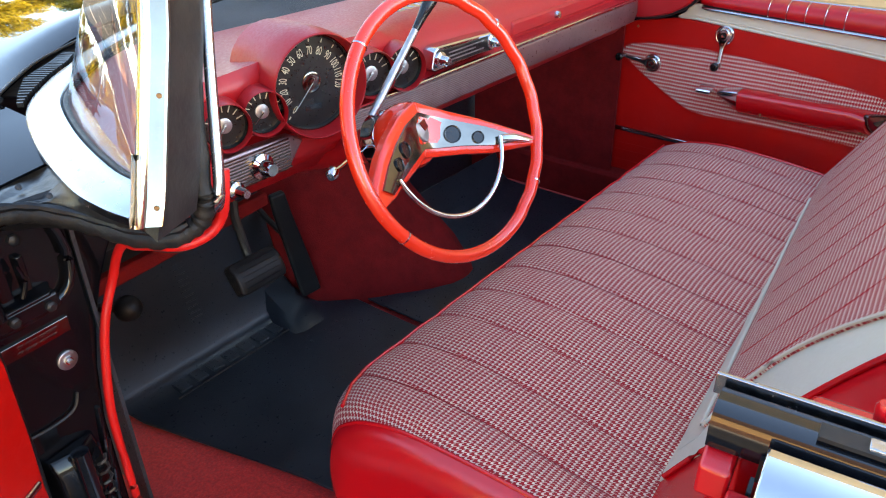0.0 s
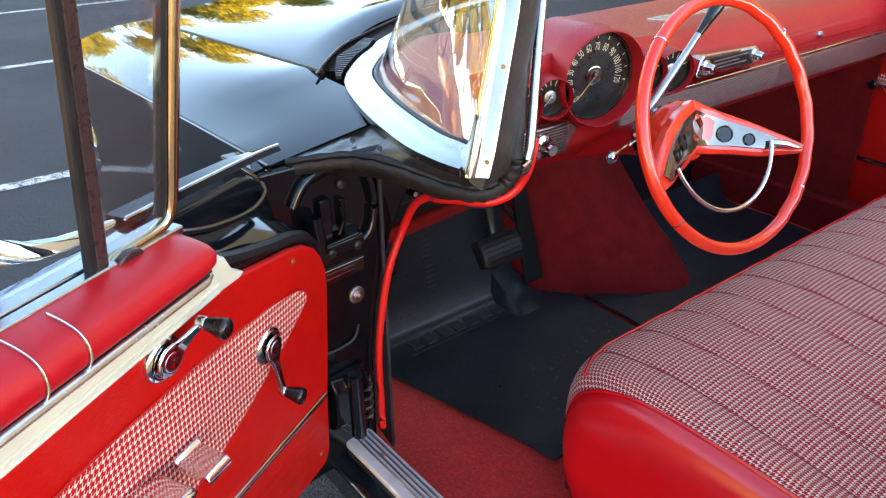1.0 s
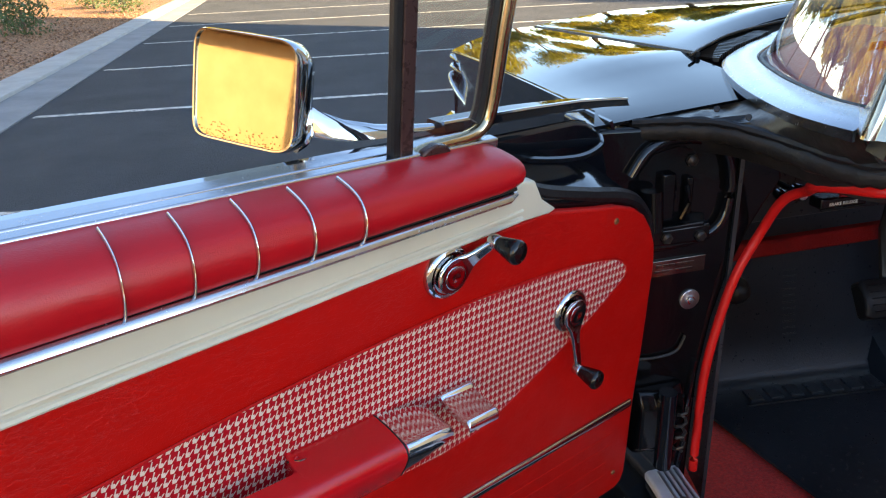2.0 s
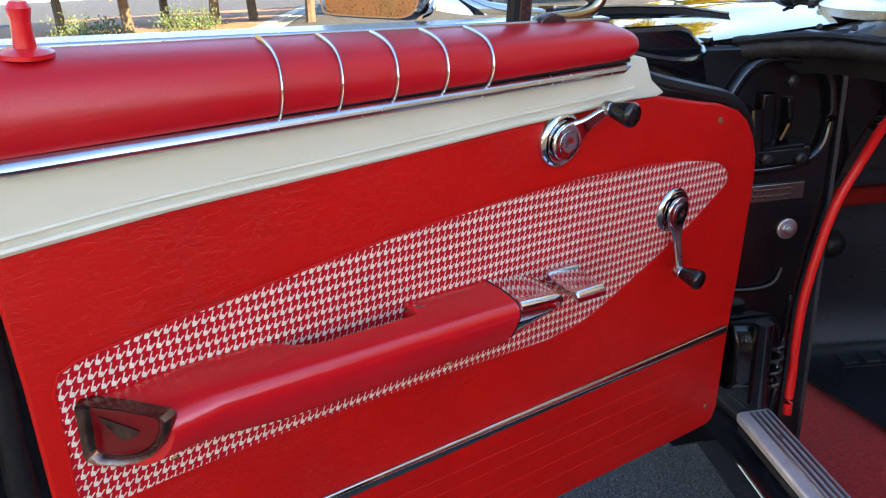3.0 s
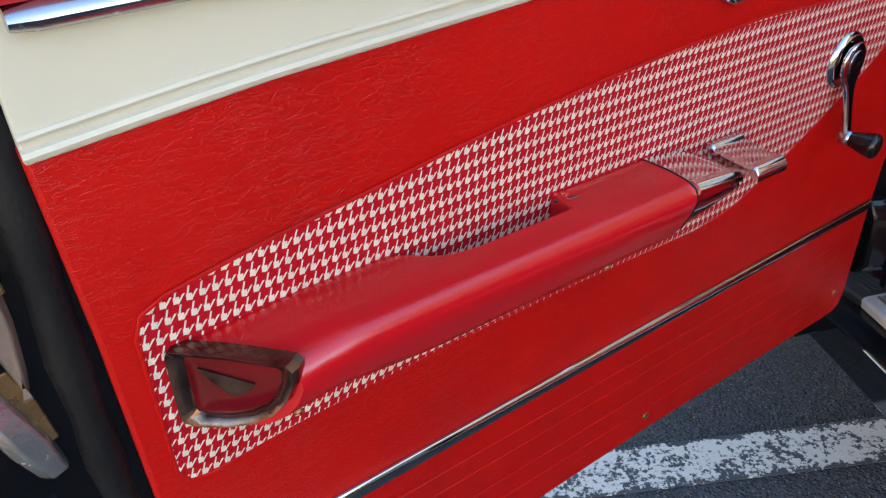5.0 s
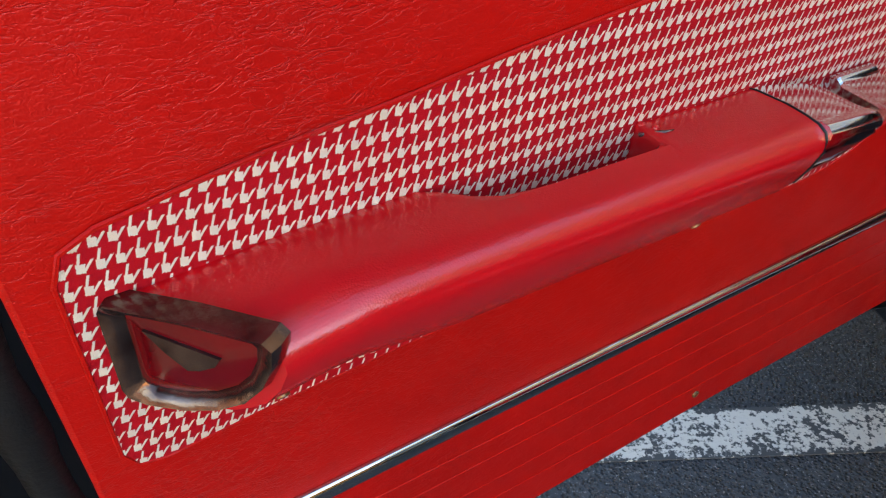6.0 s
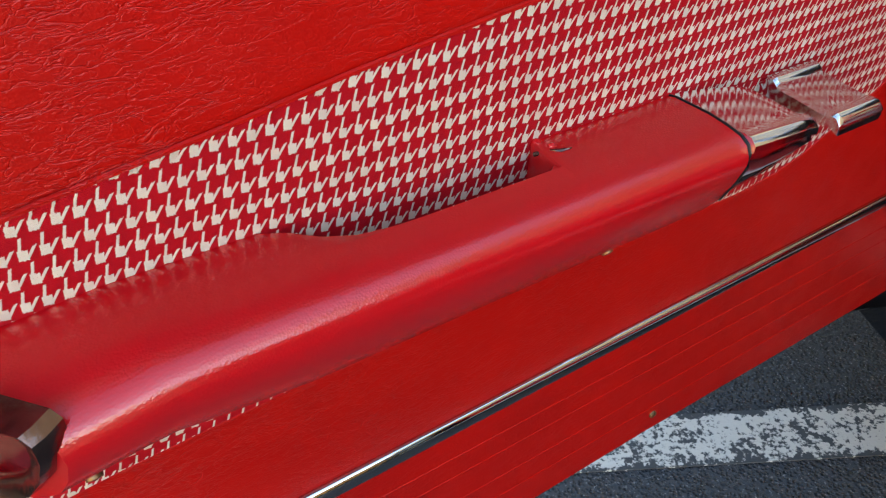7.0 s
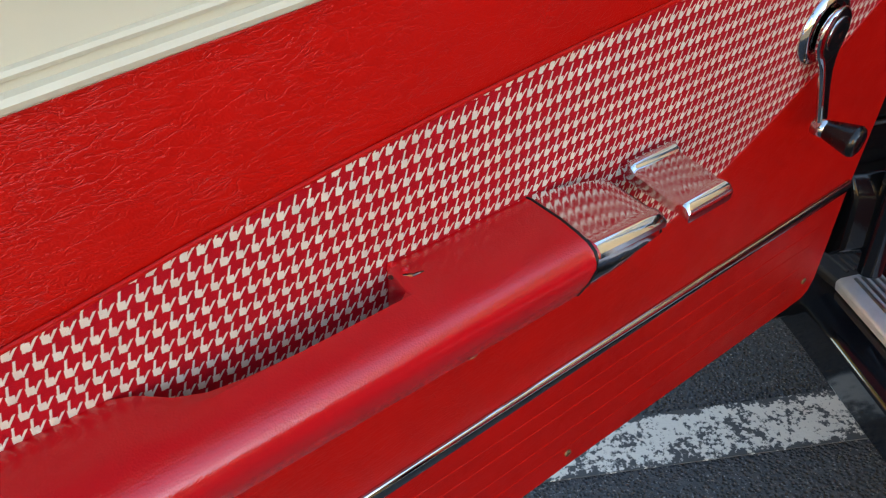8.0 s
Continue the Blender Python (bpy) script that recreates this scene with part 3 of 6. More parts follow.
    if glazed:
        # quarter-light: division bar, curved front frame, pane
        part("division_bar", loft([[(x - 0.0095, 0.047, z), (x, 0.046, z), (x, 0.056, z), (x - 0.0095, 0.057, z)] for x, z in ((-0.4255, 0.440), (-0.4275, 0.64), (-0.431, 0.95))]), RUBBER, d, "black division bar", bevel=0.002)
        part("division_channel", loft([[(x, 0.047, z), (x + 0.0165, 0.047, z), (x + 0.0165, 0.054, z), (x, 0.056, z)] for x, z in ((-0.4252, 0.448), (-0.4272, 0.64), (-0.4305, 0.95))]), BROWN_BAR, d, bevel=0.002)
        fr = smooth_path([(-0.408, 0.050, 0.446), (-0.396, 0.050, 0.452), (-0.370, 0.050, 0.454), (-0.338, 0.050, 0.456), (-0.317, 0.050, 0.464), (-0.307, 0.050, 0.485), (-0.301, 0.050, 0.55), (-0.292, 0.050, 0.64), (-0.262, 0.050, 0.95)], 6)
        part("vent_frame", tube(fr, [0.0052 + 0.004 * min(1.0, i / 40) for i in range(len(fr))], 10, flat=1.0, up=(0, 1, 0)), GOLD_TINT, d, "chrome quarter-light frame")
        part("vent_rubber", tube([p + Vector((-0.012, 0.004, 0.002)) for p in fr[26:]], 0.007, 8, up=(0, 1, 0)), RUBBER, d)
        part("vent_latch", slab([(-0.408, 0.446), (-0.404, 0.456), (-0.390, 0.461), (-0.374, 0.458), (-0.366, 0.447)], 0.036, 0.046), BROWN_BAR, d, bevel=0.002)
        pane = part("vent_pane", slab([(-0.412, 0.454), (-0.325, 0.460), (-0.312, 0.49), (-0.305, 0.55), (-0.268, 0.94), (-0.418, 0.94)], 0.0495, 0.0515), THIN_GLASS, d, smooth=False)
        pane.visible_shadow = False
        tp = part("upper_frame", tube([(-0.440, 0.050, 0.95), (-0.36, 0.050, 0.962), (-0.262, 0.050, 0.95)], 0.012, 8), CHROME, d)
    fit_to_view(d)
    # armrest: a padded bar with a finger pull cut into its inner edge
    xs = [-0.8635, -0.860, -0.850, -0.838, -0.825, -0.81, -0.79, -0.77, -0.75, -0.735] + [-0.726 + 0.0032 * i for i in range(20)] + [-0.655, -0.64, -0.62, -0.605, -0.595, -0.590, -0.587, -0.5850, -0.5838, -0.5826, -0.5814, -0.58, -0.57, -0.55, -0.53, -0.51, -0.495, -0.4845]
    part("armrest", loft([armrest_ring(x) for x in xs]), RED_SMOOTH, d, "padded red armrest with finger pull")
    for dx, dy, dz, r in ((0.0, 0.0, 0.0, 0.0036), (0.003, -0.008, 0.0012, 0.0030), (0.0045, -0.014, 0.0005, 0.0022)):
        part("torn_edge", lathe([(r * 0.6, -0.005), (r, 0.0), (r * 0.7, 0.003), (0, 0.004)], Matrix.Translation((-0.5795 + dx, -0.004 + dy, 0.1975 + dz)), 9), RED_SMOOTH, d)
    part("torn_slit", tube([(-0.584, -0.008, 0.196), (-0.5805, -0.014, 0.1995), (-0.576, -0.0185, 0.2015), (-0.570, -0.0195, 0.2018)], [0.0012, 0.0014, 0.0010, 0.0003], 6), LENS_FRAME, d)
    for x, y, z in ((-0.8145, -0.0405, 0.1440), (-0.553, -0.0405, 0.1435)):
        part("trim_screw", lathe([(0.0036, 0.0), (0.0032, 0.0018), (0.0, 0.0024)], axis_to((x, y, z), (x, y - 0.8, z - 0.6)), 12), TAN_METAL, d)
    # bright cap on the front end, tapering to its tip
    cap = []
    for x, yi, yo, zt, k in ((-0.4840, 0.000, -0.0622, 0.2010, 1.0), (-0.470, -0.0035, -0.0628, 0.2005, 0.90), (-0.455, -0.0065, -0.0628, 0.1995, 0.74), (-0.442, -0.0095, -0.0626, 0.1985, 0.56), (-0.432, -0.0120, -0.0620, 0.1970, 0.38), (-0.4275, -0.0140, -0.0610, 0.1950, 0.26), (-0.4262, -0.0160, -0.0590, 0.1925, 0.16)):
        cap.append([(x, yi, zt - 0.060 * k), (x, yi, zt - 0.004), (x, yi - 0.0015, zt - 0.0006), (x, yo + 0.014, zt - 0.0006), (x, yo + 0.0095, zt + 0.0012), (x, yo + 0.0040, zt + 0.0008), (x, yo + 0.0002, zt - 0.0025), (x, yo, zt - 0.0065),
                    (x, yo + 0.0030, zt - 0.0080), (x, yo + 0.0015, zt - 0.008 - 0.012 * k), (x, yo + 0.0040, zt - 0.008 - 0.022 * k), (x, yo + 0.0140, zt - 0.008 - 0.038 * k), (x, yo + 0.030, zt - 0.008 - 0.054 * k)])
    part("armrest_cap", loft(cap), HANDLE_CHROME, d, "chrome armrest end cap")
    part("cap_seam", tube([(-0.4842, y, z) for _, y, z in armrest_ring(-0.4845)[2:13]], 0.0009, 6), RUBBER, d)
    # lamp on the armrest's slanted rear end
    def on_end(u, v, out=0.0):
        base = Vector((-0.8690, 0.000, v)).lerp(Vector((-0.8180, -0.0610, v)), u)
        return base + Vector((-0.824, -0.567, 0)) * out
    shape = [(0.03, 0.1945), (0.50, 0.1995), (0.95, 0.2015), (1.00, 0.1980), (0.99, 0.1880), (0.92, 0.1740), (0.80, 0.1610), (0.62, 0.1500), (0.40, 0.1420), (0.15, 0.1370), (0.03, 0.1375), (0.0, 0.1420), (0.0, 0.1900)]
    ct = (0.44, 0.1740)
    def rim(s, out):
        return [on_end(ct[0] + (u - ct[0]) * s, ct[1] + (v - ct[1]) * s, out) for u, v in shape]
    part("reflector_frame", loft([rim(0.99, -0.006), rim(1.01, 0.002), rim(0.98, 0.0065), rim(0.86, 0.0050), rim(0.76, 0.0015), rim(0.75, -0.003)]), LENS_FRAME, d, "worn dark metal bezel")
    part("reflector_lens", loft([rim(0.77, -0.004), rim(0.76, 0.0008), rim(0.50, 0.0020), rim(0.1, 0.0020)]), LENS_RED, d, "dark red courtesy lens")
    part("lens_emblem", loft([[on_end(u, v, o) for u, v in ((0.22, 0.1835), (0.66, 0.1800), (0.62, 0.1745), (0.52, 0.1690), (0.45, 0.1670), (0.34, 0.1735))] for o in (0.001, 0.0035)]), LENS_FRAME, d)
    # inside door handle: a flat blade with a ridge at its root and a turned-down lip
    def plate(xl, xr, y, z, t):
        return [(xl, y, z - t), (xl - 0.001, y, z - 0.002), (xl + 0.002, y, z), (xr - 0.002, y, z), (xr + 0.001, y, z - 0.002), (xr, y, z - t)]
    hs = [plate(-0.401, -0.362, 0.004, 0.184, 0.010), plate(-0.403, -0.361, -0.004, 0.190, 0.014), plate(-0.404, -0.361, -0.008, 0.1945, 0.015), plate(-0.404, -0.361, -0.011, 0.1955, 0.014), plate(-0.404, -0.361, -0.0145, 0.1935, 0.012),
          plate(-0.404, -0.362, -0.0165, 0.1915, 0.010), plate(-0.405, -0.364, -0.049, 0.1905, 0.009), plate(-0.405, -0.365, -0.053, 0.1920, 0.009), plate(-0.405, -0.365, -0.0575, 0.1920, 0.010), plate(-0.405, -0.365, -0.0610, 0.1885, 0.008), plate(-0.404, -0.366, -0.0615, 0.1845, 0.004)]
    part("door_handle", loft(hs), HANDLE_CHROME, d, "chrome lever door handle")
    # rear edge: tan glass channel, latch and worn striker wedge
    part("glass_channel", loft([[(a, 0.010, z), (a + 0.002, 0.005, z), (b - 0.003, 0.005, z), (b, 0.010, z), (b, 0.020, z), (a, 0.020, z)] for a, b, z in ((-0.9605, -0.9445, 0.400), (-0.9575, -0.9415, 0.355), (-0.9550, -0.9390, 0.312), (-0.9530, -0.9350, 0.262), (-0.9510, -0.9345, 0.235), (-0.9450, -0.9370, 0.205), (-0.9420, -0.9395, 0.190))]), PRIMER, d, "dull tan metal glass channel", bevel=0.0015)
    part("channel_lip", tube([(-0.9445, 0.007, 0.400), (-0.9392, 0.007, 0.312), (-0.9352, 0.007, 0.255)], 0.0022, 8), TAN_METAL, d)
    lt = part("latch", loft([[(-0.974, y, 0.222), (-0.9555, y, 0.218), (-0.9520, y, 0.232), (-0.9535, y, 0.246), (-0.962, y, 0.251), (-0.972, y, 0.249)] for y in (-0.002, 0.022)]), BLACK_DIRTY, d, "dark steel door latch block", bevel=0.003)
    part("latch_roller", lathe([(0.0075, -0.004), (0.0085, 0.0), (0.0085, 0.010), (0.0075, 0.013), (0, 0.013)], axis_to((-0.966, -0.002, 0.226), (-0.960, -0.010, 0.16)), 14), STEEL, lt)
    part("latch_pin", tube([(-0.974, 0.004, 0.252), (-0.978, 0.004, 0.290), (-0.984, 0.006, 0.335)], 0.003, 8), BLACK_DIRTY, d)
    part("striker_wedge", loft([[(xa, y0 + 0.004, z), (xa + 0.007, y0 - 0.003, z + 0.002), (xb, y0 + 0.003, z), (xb + 0.002, 0.018, z - 0.002), (xa, 0.018, z)] for xa, xb, z, y0 in ((-0.972, -0.957, 0.210, 0.008), (-0.968, -0.949, 0.185, 0.003), (-0.960, -0.940, 0.156, 0.001), (-0.951, -0.936, 0.130, 0.004))]), STEEL, d, "bright steel striker wedge", bevel=0.0015)
    # Tan piece paints the orange reflection on the steel wedge.
    part("striker_face", loft([[(xa, 0.0105, z), (xb, 0.0105, z + 0.002), (xb, 0.020, z), (xa, 0.020, z)] for xa, xb, z in ((-0.956, -0.946, 0.205), (-0.948, -0.9385, 0.180), (-0.941, -0.935, 0.150))]), TAN_METAL, d, "tan strip standing for the wedge's orange reflection", bevel=0.001)
    return d


door = build_door(DOOR, "open red and cream car door with houndstooth insert and chrome fittings", True)

# ---- the lot ----
LOT = Matrix.Rotation(radians(-6.8), 4, "Z")
KERB = Matrix.Rotation(radians(-3.4), 4, "Z")


def asphalt():
    m = bpy.data.materials.new("asphalt")
    m.use_nodes = True
    nt = m.node_tree
    b = nt.nodes["Principled BSDF"]
    co = nt.nodes.new("ShaderNodeTexCoord").outputs["Object"]
    v = nt.nodes.new("ShaderNodeTexVoronoi")
    v.inputs["Scale"].default_value = 150
    nt.links.new(co, v.inputs["Vector"])
    stone = spread(nt, v.outputs["Distance"], 0.1, 0.6)
    broad = spread(nt, noise_tex(nt, co, 1.3, 6), 0.3, 0.75)
    c1 = ramp_mix(nt, broad, (0.050, 0.053, 0.058), (0.080, 0.083, 0.088))
    mx = nt.nodes.new("ShaderNodeMix")
    mx.data_type = "RGBA"
    nt.links.new(spread(nt, noise_tex(nt, co, 210, 3), 0.58, 0.70), mx.inputs["Factor"])
    nt.links.new(c1, mx.inputs["A"])
    mx.inputs["B"].default_value = (0.26, 0.26, 0.26, 1)
    nt.links.new(mx.outputs["Result"], b.inputs["Base Color"])
    b.inputs["Roughness"].default_value = 0.9
    b.inputs["Specular IOR Level"].default_value = 0.15
    bp = nt.nodes.new("ShaderNodeBump")
    bp.inputs["Strength"].default_value, bp.inputs["Distance"].default_value = 1.0, 0.006
    nt.links.new(math_node(nt, "ADD", stone, math_node(nt, "MULTIPLY", noise_tex(nt, co, 25), 1.5)), bp.inputs["Height"])
    nt.links.new(bp.outputs[0], b.inputs["Normal"])
    return m


def worn_paint():
    m = bpy.data.materials.new("worn_white_line")
    m.use_nodes = True
    nt = m.node_tree
    b = nt.nodes["Principled BSDF"]
    co = nt.nodes.new("ShaderNodeTexCoord").outputs["Object"]
    wear = math_node(nt, "ADD", math_node(nt, "MULTIPLY", noise_tex(nt, co, 120, 4), 0.6), math_node(nt, "MULTIPLY", noise_tex(nt, co, 14, 4), 0.5))
    gen = nt.nodes.new("ShaderNodeSeparateXYZ")
    nt.links.new(nt.nodes.new("ShaderNodeTexCoord").outputs["Generated"], gen.inputs[0])
    rim = spread(nt, math_node(nt, "ABSOLUTE", math_node(nt, "SUBTRACT", gen.outputs[1], 0.5)), 0.36, 0.50, 0.0, 0.11)
    wear = math_node(nt, "ADD", wear, rim)
    fac = spread(nt, wear, 0.545, 0.61)
    nt.links.new(ramp_mix(nt, fac, (0.62, 0.585, 0.52), (0.055, 0.058, 0.062)), b.inputs["Base Color"])
    b.inputs["Roughness"].default_value = 0.8
    bp = nt.nodes.new("ShaderNodeBump")
    bp.inputs["Strength"].default_value, bp.inputs["Distance"].default_value = 0.6, 0.003
    nt.links.new(wear, bp.inputs["Height"])
    nt.links.new(bp.outputs[0], b.inputs["Normal"])
    return m


ASPHALT, LINE = asphalt(), worn_paint()
CONCRETE = surface("kerb_concrete", (0.42, 0.40, 0.37), (0.30, 0.29, 0.27), 0.85, bump=0.5, bump_scale=90, scale=3)


def pebbles():
    """Tan stones of several tints, each cell one stone."""
    m = bpy.data.materials.new("tan_gravel")
    m.use_nodes = True
    nt = m.node_tree
    b = nt.nodes["Principled BSDF"]
    co = nt.nodes.new("ShaderNodeTexCoord").outputs["Object"]
    v = nt.nodes.new("ShaderNodeTexVoronoi")
    v.inputs["Scale"].default_value = 26
    nt.links.new(co, v.inputs["Vector"])
    sep = nt.nodes.new("ShaderNodeSeparateColor")
    nt.links.new(v.outputs["Color"], sep.inputs[0])
    tint = ramp_mix(nt, sep.outputs[0], (0.26, 0.125, 0.065), (0.52, 0.30, 0.18))
    gap = spread(nt, v.outputs["Distance"], 0.35, 0.75)
    mx = nt.nodes.new("ShaderNodeMix")
    mx.data_type = "RGBA"
    for s, e in ((gap, "Factor"), (tint, "A")):
        nt.links.new(s, mx.inputs[e])
    mx.inputs["B"].default_value = (0.10, 0.055, 0.032, 1)
    nt.links.new(mx.outputs["Result"], b.inputs["Base Color"])
    nt.links.new(spread(nt, noise_tex(nt, co, 60), 0.3, 0.7, 0.75, 0.95), b.inputs["Roughness"])
    b.inputs["Specular IOR Level"].default_value = 0.2
    bp = nt.nodes.new("ShaderNodeBump")
    bp.inputs["Strength"].default_value, bp.inputs["Distance"].default_value = 1.0, 0.015
    nt.links.new(math_node(nt, "MULTIPLY", v.outputs["Distance"], -1.0), bp.inputs["Height"])
    nt.links.new(bp.outputs[0], b.inputs["Normal"])
    return m


GRAVEL = pebbles()
GUTTER = surface("gutter_concrete", (0.27, 0.265, 0.26), (0.18, 0.18, 0.18), 0.9, bump=0.5, bump_scale=110, scale=2.2)
bm = bmesh.new()
bmesh.ops.create_grid(bm, x_segments=8, y_segments=8, size=400)
tagged(part("ground", bm, ASPHALT, smooth=False), "dark grey asphalt of a parking lot", "ground", kind="structure")
for y, w in ((0.045, 0.105), (2.87, 0.10), (5.47, 0.10), (8.02, 0.10), (10.55, 0.10), (13.1, 0.10), (15.6, 0.10)):
    bm = box((-2.76 - 0.06 * y if y > 1 else -1.9, y - w / 2, 0.0005), (4.2, y + w / 2, 0.003))
    ob = part("line", bm, LINE, smooth=False)
    ob.matrix_world = LOT
    tagged(ob, "worn white painted parking line on asphalt", "parking line", "parking lines", kind="structure")
ob = part("gutter", box((-3.29, -20, -0.05), (-2.833, 40, 0.012)), GUTTER, smooth=False, bevel=0.004)
ob.matrix_world = KERB
tagged(ob, "grey concrete gutter strip beside the asphalt", "gutter", kind="structure")
ob = part("kerb", box((-3.66, -20, -0.05), (-3.29, 40, 0.05)), CONCRETE, smooth=False, bevel=0.012)
ob.matrix_world = KERB
tagged(ob, "pale concrete kerb behind the gutter", "kerb", kind="structure")
bm = bmesh.new()
bmesh.ops.create_grid(bm, x_segments=60, y_segments=120, size=0.5)
for v in bm.verts:
    v.co = Vector((-3.64 - (v.co.x + 0.5) * 12, -20 + (v.co.y + 0.5) * 60, 0.045 + 0.03 * noise.noise(v.co * 40)))
rng = random.Random(11)
for _ in range(5000):
    c = Vector((-3.68 - rng.random() ** 1.4 * 5.0, rng.uniform(4.0, 17.0), 0.05))
    r = rng.uniform(0.010, 0.024)
    vs = [bm.verts.new(c + Vector(o) * r * rng.uniform(0.7, 1.2)) for o in ((1, 0, 0), (0, 1, 0), (-1, 0, 0), (0, -1, 0), (0, 0, 0.8), (0, 0, -0.8))]
    for k in range(4):
        bm.faces.new((vs[k], vs[(k + 1) % 4], vs[4]))
        bm.faces.new((vs[(k + 1) % 4], vs[k], vs[5]))
ob = part("gravel_bed", bm, GRAVEL, smooth=False)
ob.matrix_world = KERB
tagged(ob, "bed of tan landscaping gravel behind the kerb", "gravel", kind="stuff")

# ---- the cabin's frame ----
CABIN = Matrix.Translation((0.116, -0.195, -0.017)) @ Matrix.Rotation(radians(-6), 4, "Z")

# passenger door, closed
PDOOR = CABIN @ Matrix(((0, 1, 0, 1.73), (1, 0, 0, 0.21), (0, 0, 1, 0.556), (0, 0, 0, 1)))
pdoor = build_door(PDOOR, "closed red and cream passenger door with houndstooth insert", False)

# ---- bench seat ----
seat = thing("bench_seat", CABIN, "red houndstooth cloth bench seat with red vinyl ends", "car seat")
PROF = [(-0.115, 0.34), (-0.090, 0.40), (-0.080, 0.47), (-0.085, 0.53), (-0.105, 0.575), (-0.145, 0.603), (-0.21, 0.620), (-0.30, 0.628), (-0.42, 0.622), (-0.55, 0.608), (-0.65, 0.592), (-0.72, 0.555)]
prof = smooth_path([(0, y, z) for y, z in PROF], 5)
SEAMS = [0.252 + 0.1135 * i for i in range(12)]


def seat_ring(x, drop=0.0, pull=0.0):
    """The cushion's section at x, its near front corner rounded off and its near side slanting inward to the rear."""
    near = max(0.0, 1 - (x - 0.153) / 0.13)
    out = []
    for p in prof:
        k = 0.35 + 0.65 * max(0.0, min(1.0, (p.z - 0.45) / 0.1))
        front = max(0.0, min(1.0, (p.y + 0.35) / 0.22))
        y = p.y - pull * front - 0.055 * near * near * front
        out.append((x + 0.11 * near * max(0.0, -y - 0.17), y, p.z - drop * k))
    return out


def seam_dip(x):
    d = min(abs(x - s) for s in SEAMS)
    return 0.0030 * math.exp(-(d / 0.005) ** 2) + 0.0012 * math.cos(d / 0.0575 * math.pi)


xs = sorted([0.153, 0.156, 0.160] + [0.165 + 0.0066 * i for i in range(213)] + [1.58, 1.60])
rings = []
for x in xs:
    edge = max(0.0, 1 - (x - 0.153) / 0.04)
    edge2 = max(0.0, 1 - (1.60 - x) / 0.05)
    e = max(edge, edge2) ** 2
    rings.append(seat_ring(x, seam_dip(x) + 0.010 * e, 0.008 * e))
bm = sheet(rings)
lay = bm.loops.layers.uv.new("cloth")
arc = [0.0]
for p, q in zip(prof, prof[1:]):
    arc.append(arc[-1] + (q - p).length)
nr = len(prof)
bm.verts.index_update()
for f in bm.faces:
    for l in f.loops:
        i = l.vert.index
        l[lay].uv = (xs[i // nr], arc[i % nr])
part("cushion_cloth", bm, SEAT_CLOTH, seat, "pleated red and white houndstooth cloth cushion")
for s in SEAMS:
    part("seam", tube([(p[0], p[1], p[2] + 0.0012) for p in seat_ring(s, seam_dip(s), 0)[8:]], 0.0010, 5), RED_DASH, seat)
for x, sg in ((0.153, -1), (1.603, 1)):
    e = seat_ring(x, 0.010, 0.008)
    body = []
    for out, back, squash in ((0.0, 0.0, 1.0), (0.012, 0.004, 0.985), (0.024, 0.016, 0.94), (0.030, 0.036, 0.86), (0.030, 0.055, 0.78)):
        ring = [(q + sg * out, y - back * max(0.0, min(1.0, (y + 0.5) / 0.3)), 0.34 + (z - 0.34) * squash) for q, y, z in e]
        body.append(ring + [(ring[-1][0], ring[-1][1], 0.34)])
    part("end_panel", loft(body), RED_SMOOTH, seat, "smooth red vinyl seat end")
    part("piping", tube([(q, y, z + 0.001) for q, y, z in e], 0.0035, 8), RED_SMOOTH, seat)
top_ = min(range(len(prof)), key=lambda i: abs(prof[i].z - 0.590) + (10 if prof[i].y < -0.2 else 0))
part("piping", tube([Vector(seat_ring(x, seam_dip(x), 0)[top_]) + Vector((0, 0.001, 0.001)) for x in [0.175 + 0.05 * i for i in range(29)]], 0.0036, 8), RED_SMOOTH, seat)
part("base_trim", box((0.165, -0.60, 0.325), (1.60, -0.165, 0.345)), CHROME, seat, bevel=0.004)
part("seat_frame", box((0.18, -0.60, 0.285), (1.57, -0.13, 0.325)), BLACK_DIRTY, seat)
# backrest
BACK = Matrix.Translation((0.9, -0.612, 0.605)) @ Matrix.Rotation(radians(4), 4, "Z") @ Matrix.Rotation(radians(31), 4, "X") @ Matrix.Translation((-0.9, 0, 0))


def back_grid(left, right, front, nx=24, low=None, vs=(-0.08, 0.0, 0.08, 0.16, 0.24, 0.30, 0.36, 0.42, 0.48, 0.54, 0.60, 0.64)):
    """A padded skin over the backrest between two edges, each a function of the height along it."""
    grid = []
    for v in vs:
        l, r = left(v), right(v)
        row = []
        for i in range(nx + 1):
            x = l + (r - l) * i / nx
            e = max(0.0, 1 - (x - 0.10) / 0.10) + max(0.0, 1 - (1.66 - x) / 0.10)
            roll = max(0.0, (v - 0.50) / 0.14)
            up_ = low(x) * max(0.0, 1 - v / 0.64) ** 3 if low else 0.0
            row.append((x, front - 0.045 * e * e - 0.06 * roll * roll, v + up_ - 0.010 * roll))
        grid.append(row)
    return grid


def bound(pairs):
    def at(v):
        for (v0, a), (v1, b) in zip(pairs, pairs[1:]):
            if v <= v1:
                return a + (b - a) * max(0.0, (v - v0) / (v1 - v0))
        return pairs[-1][1]
    return at


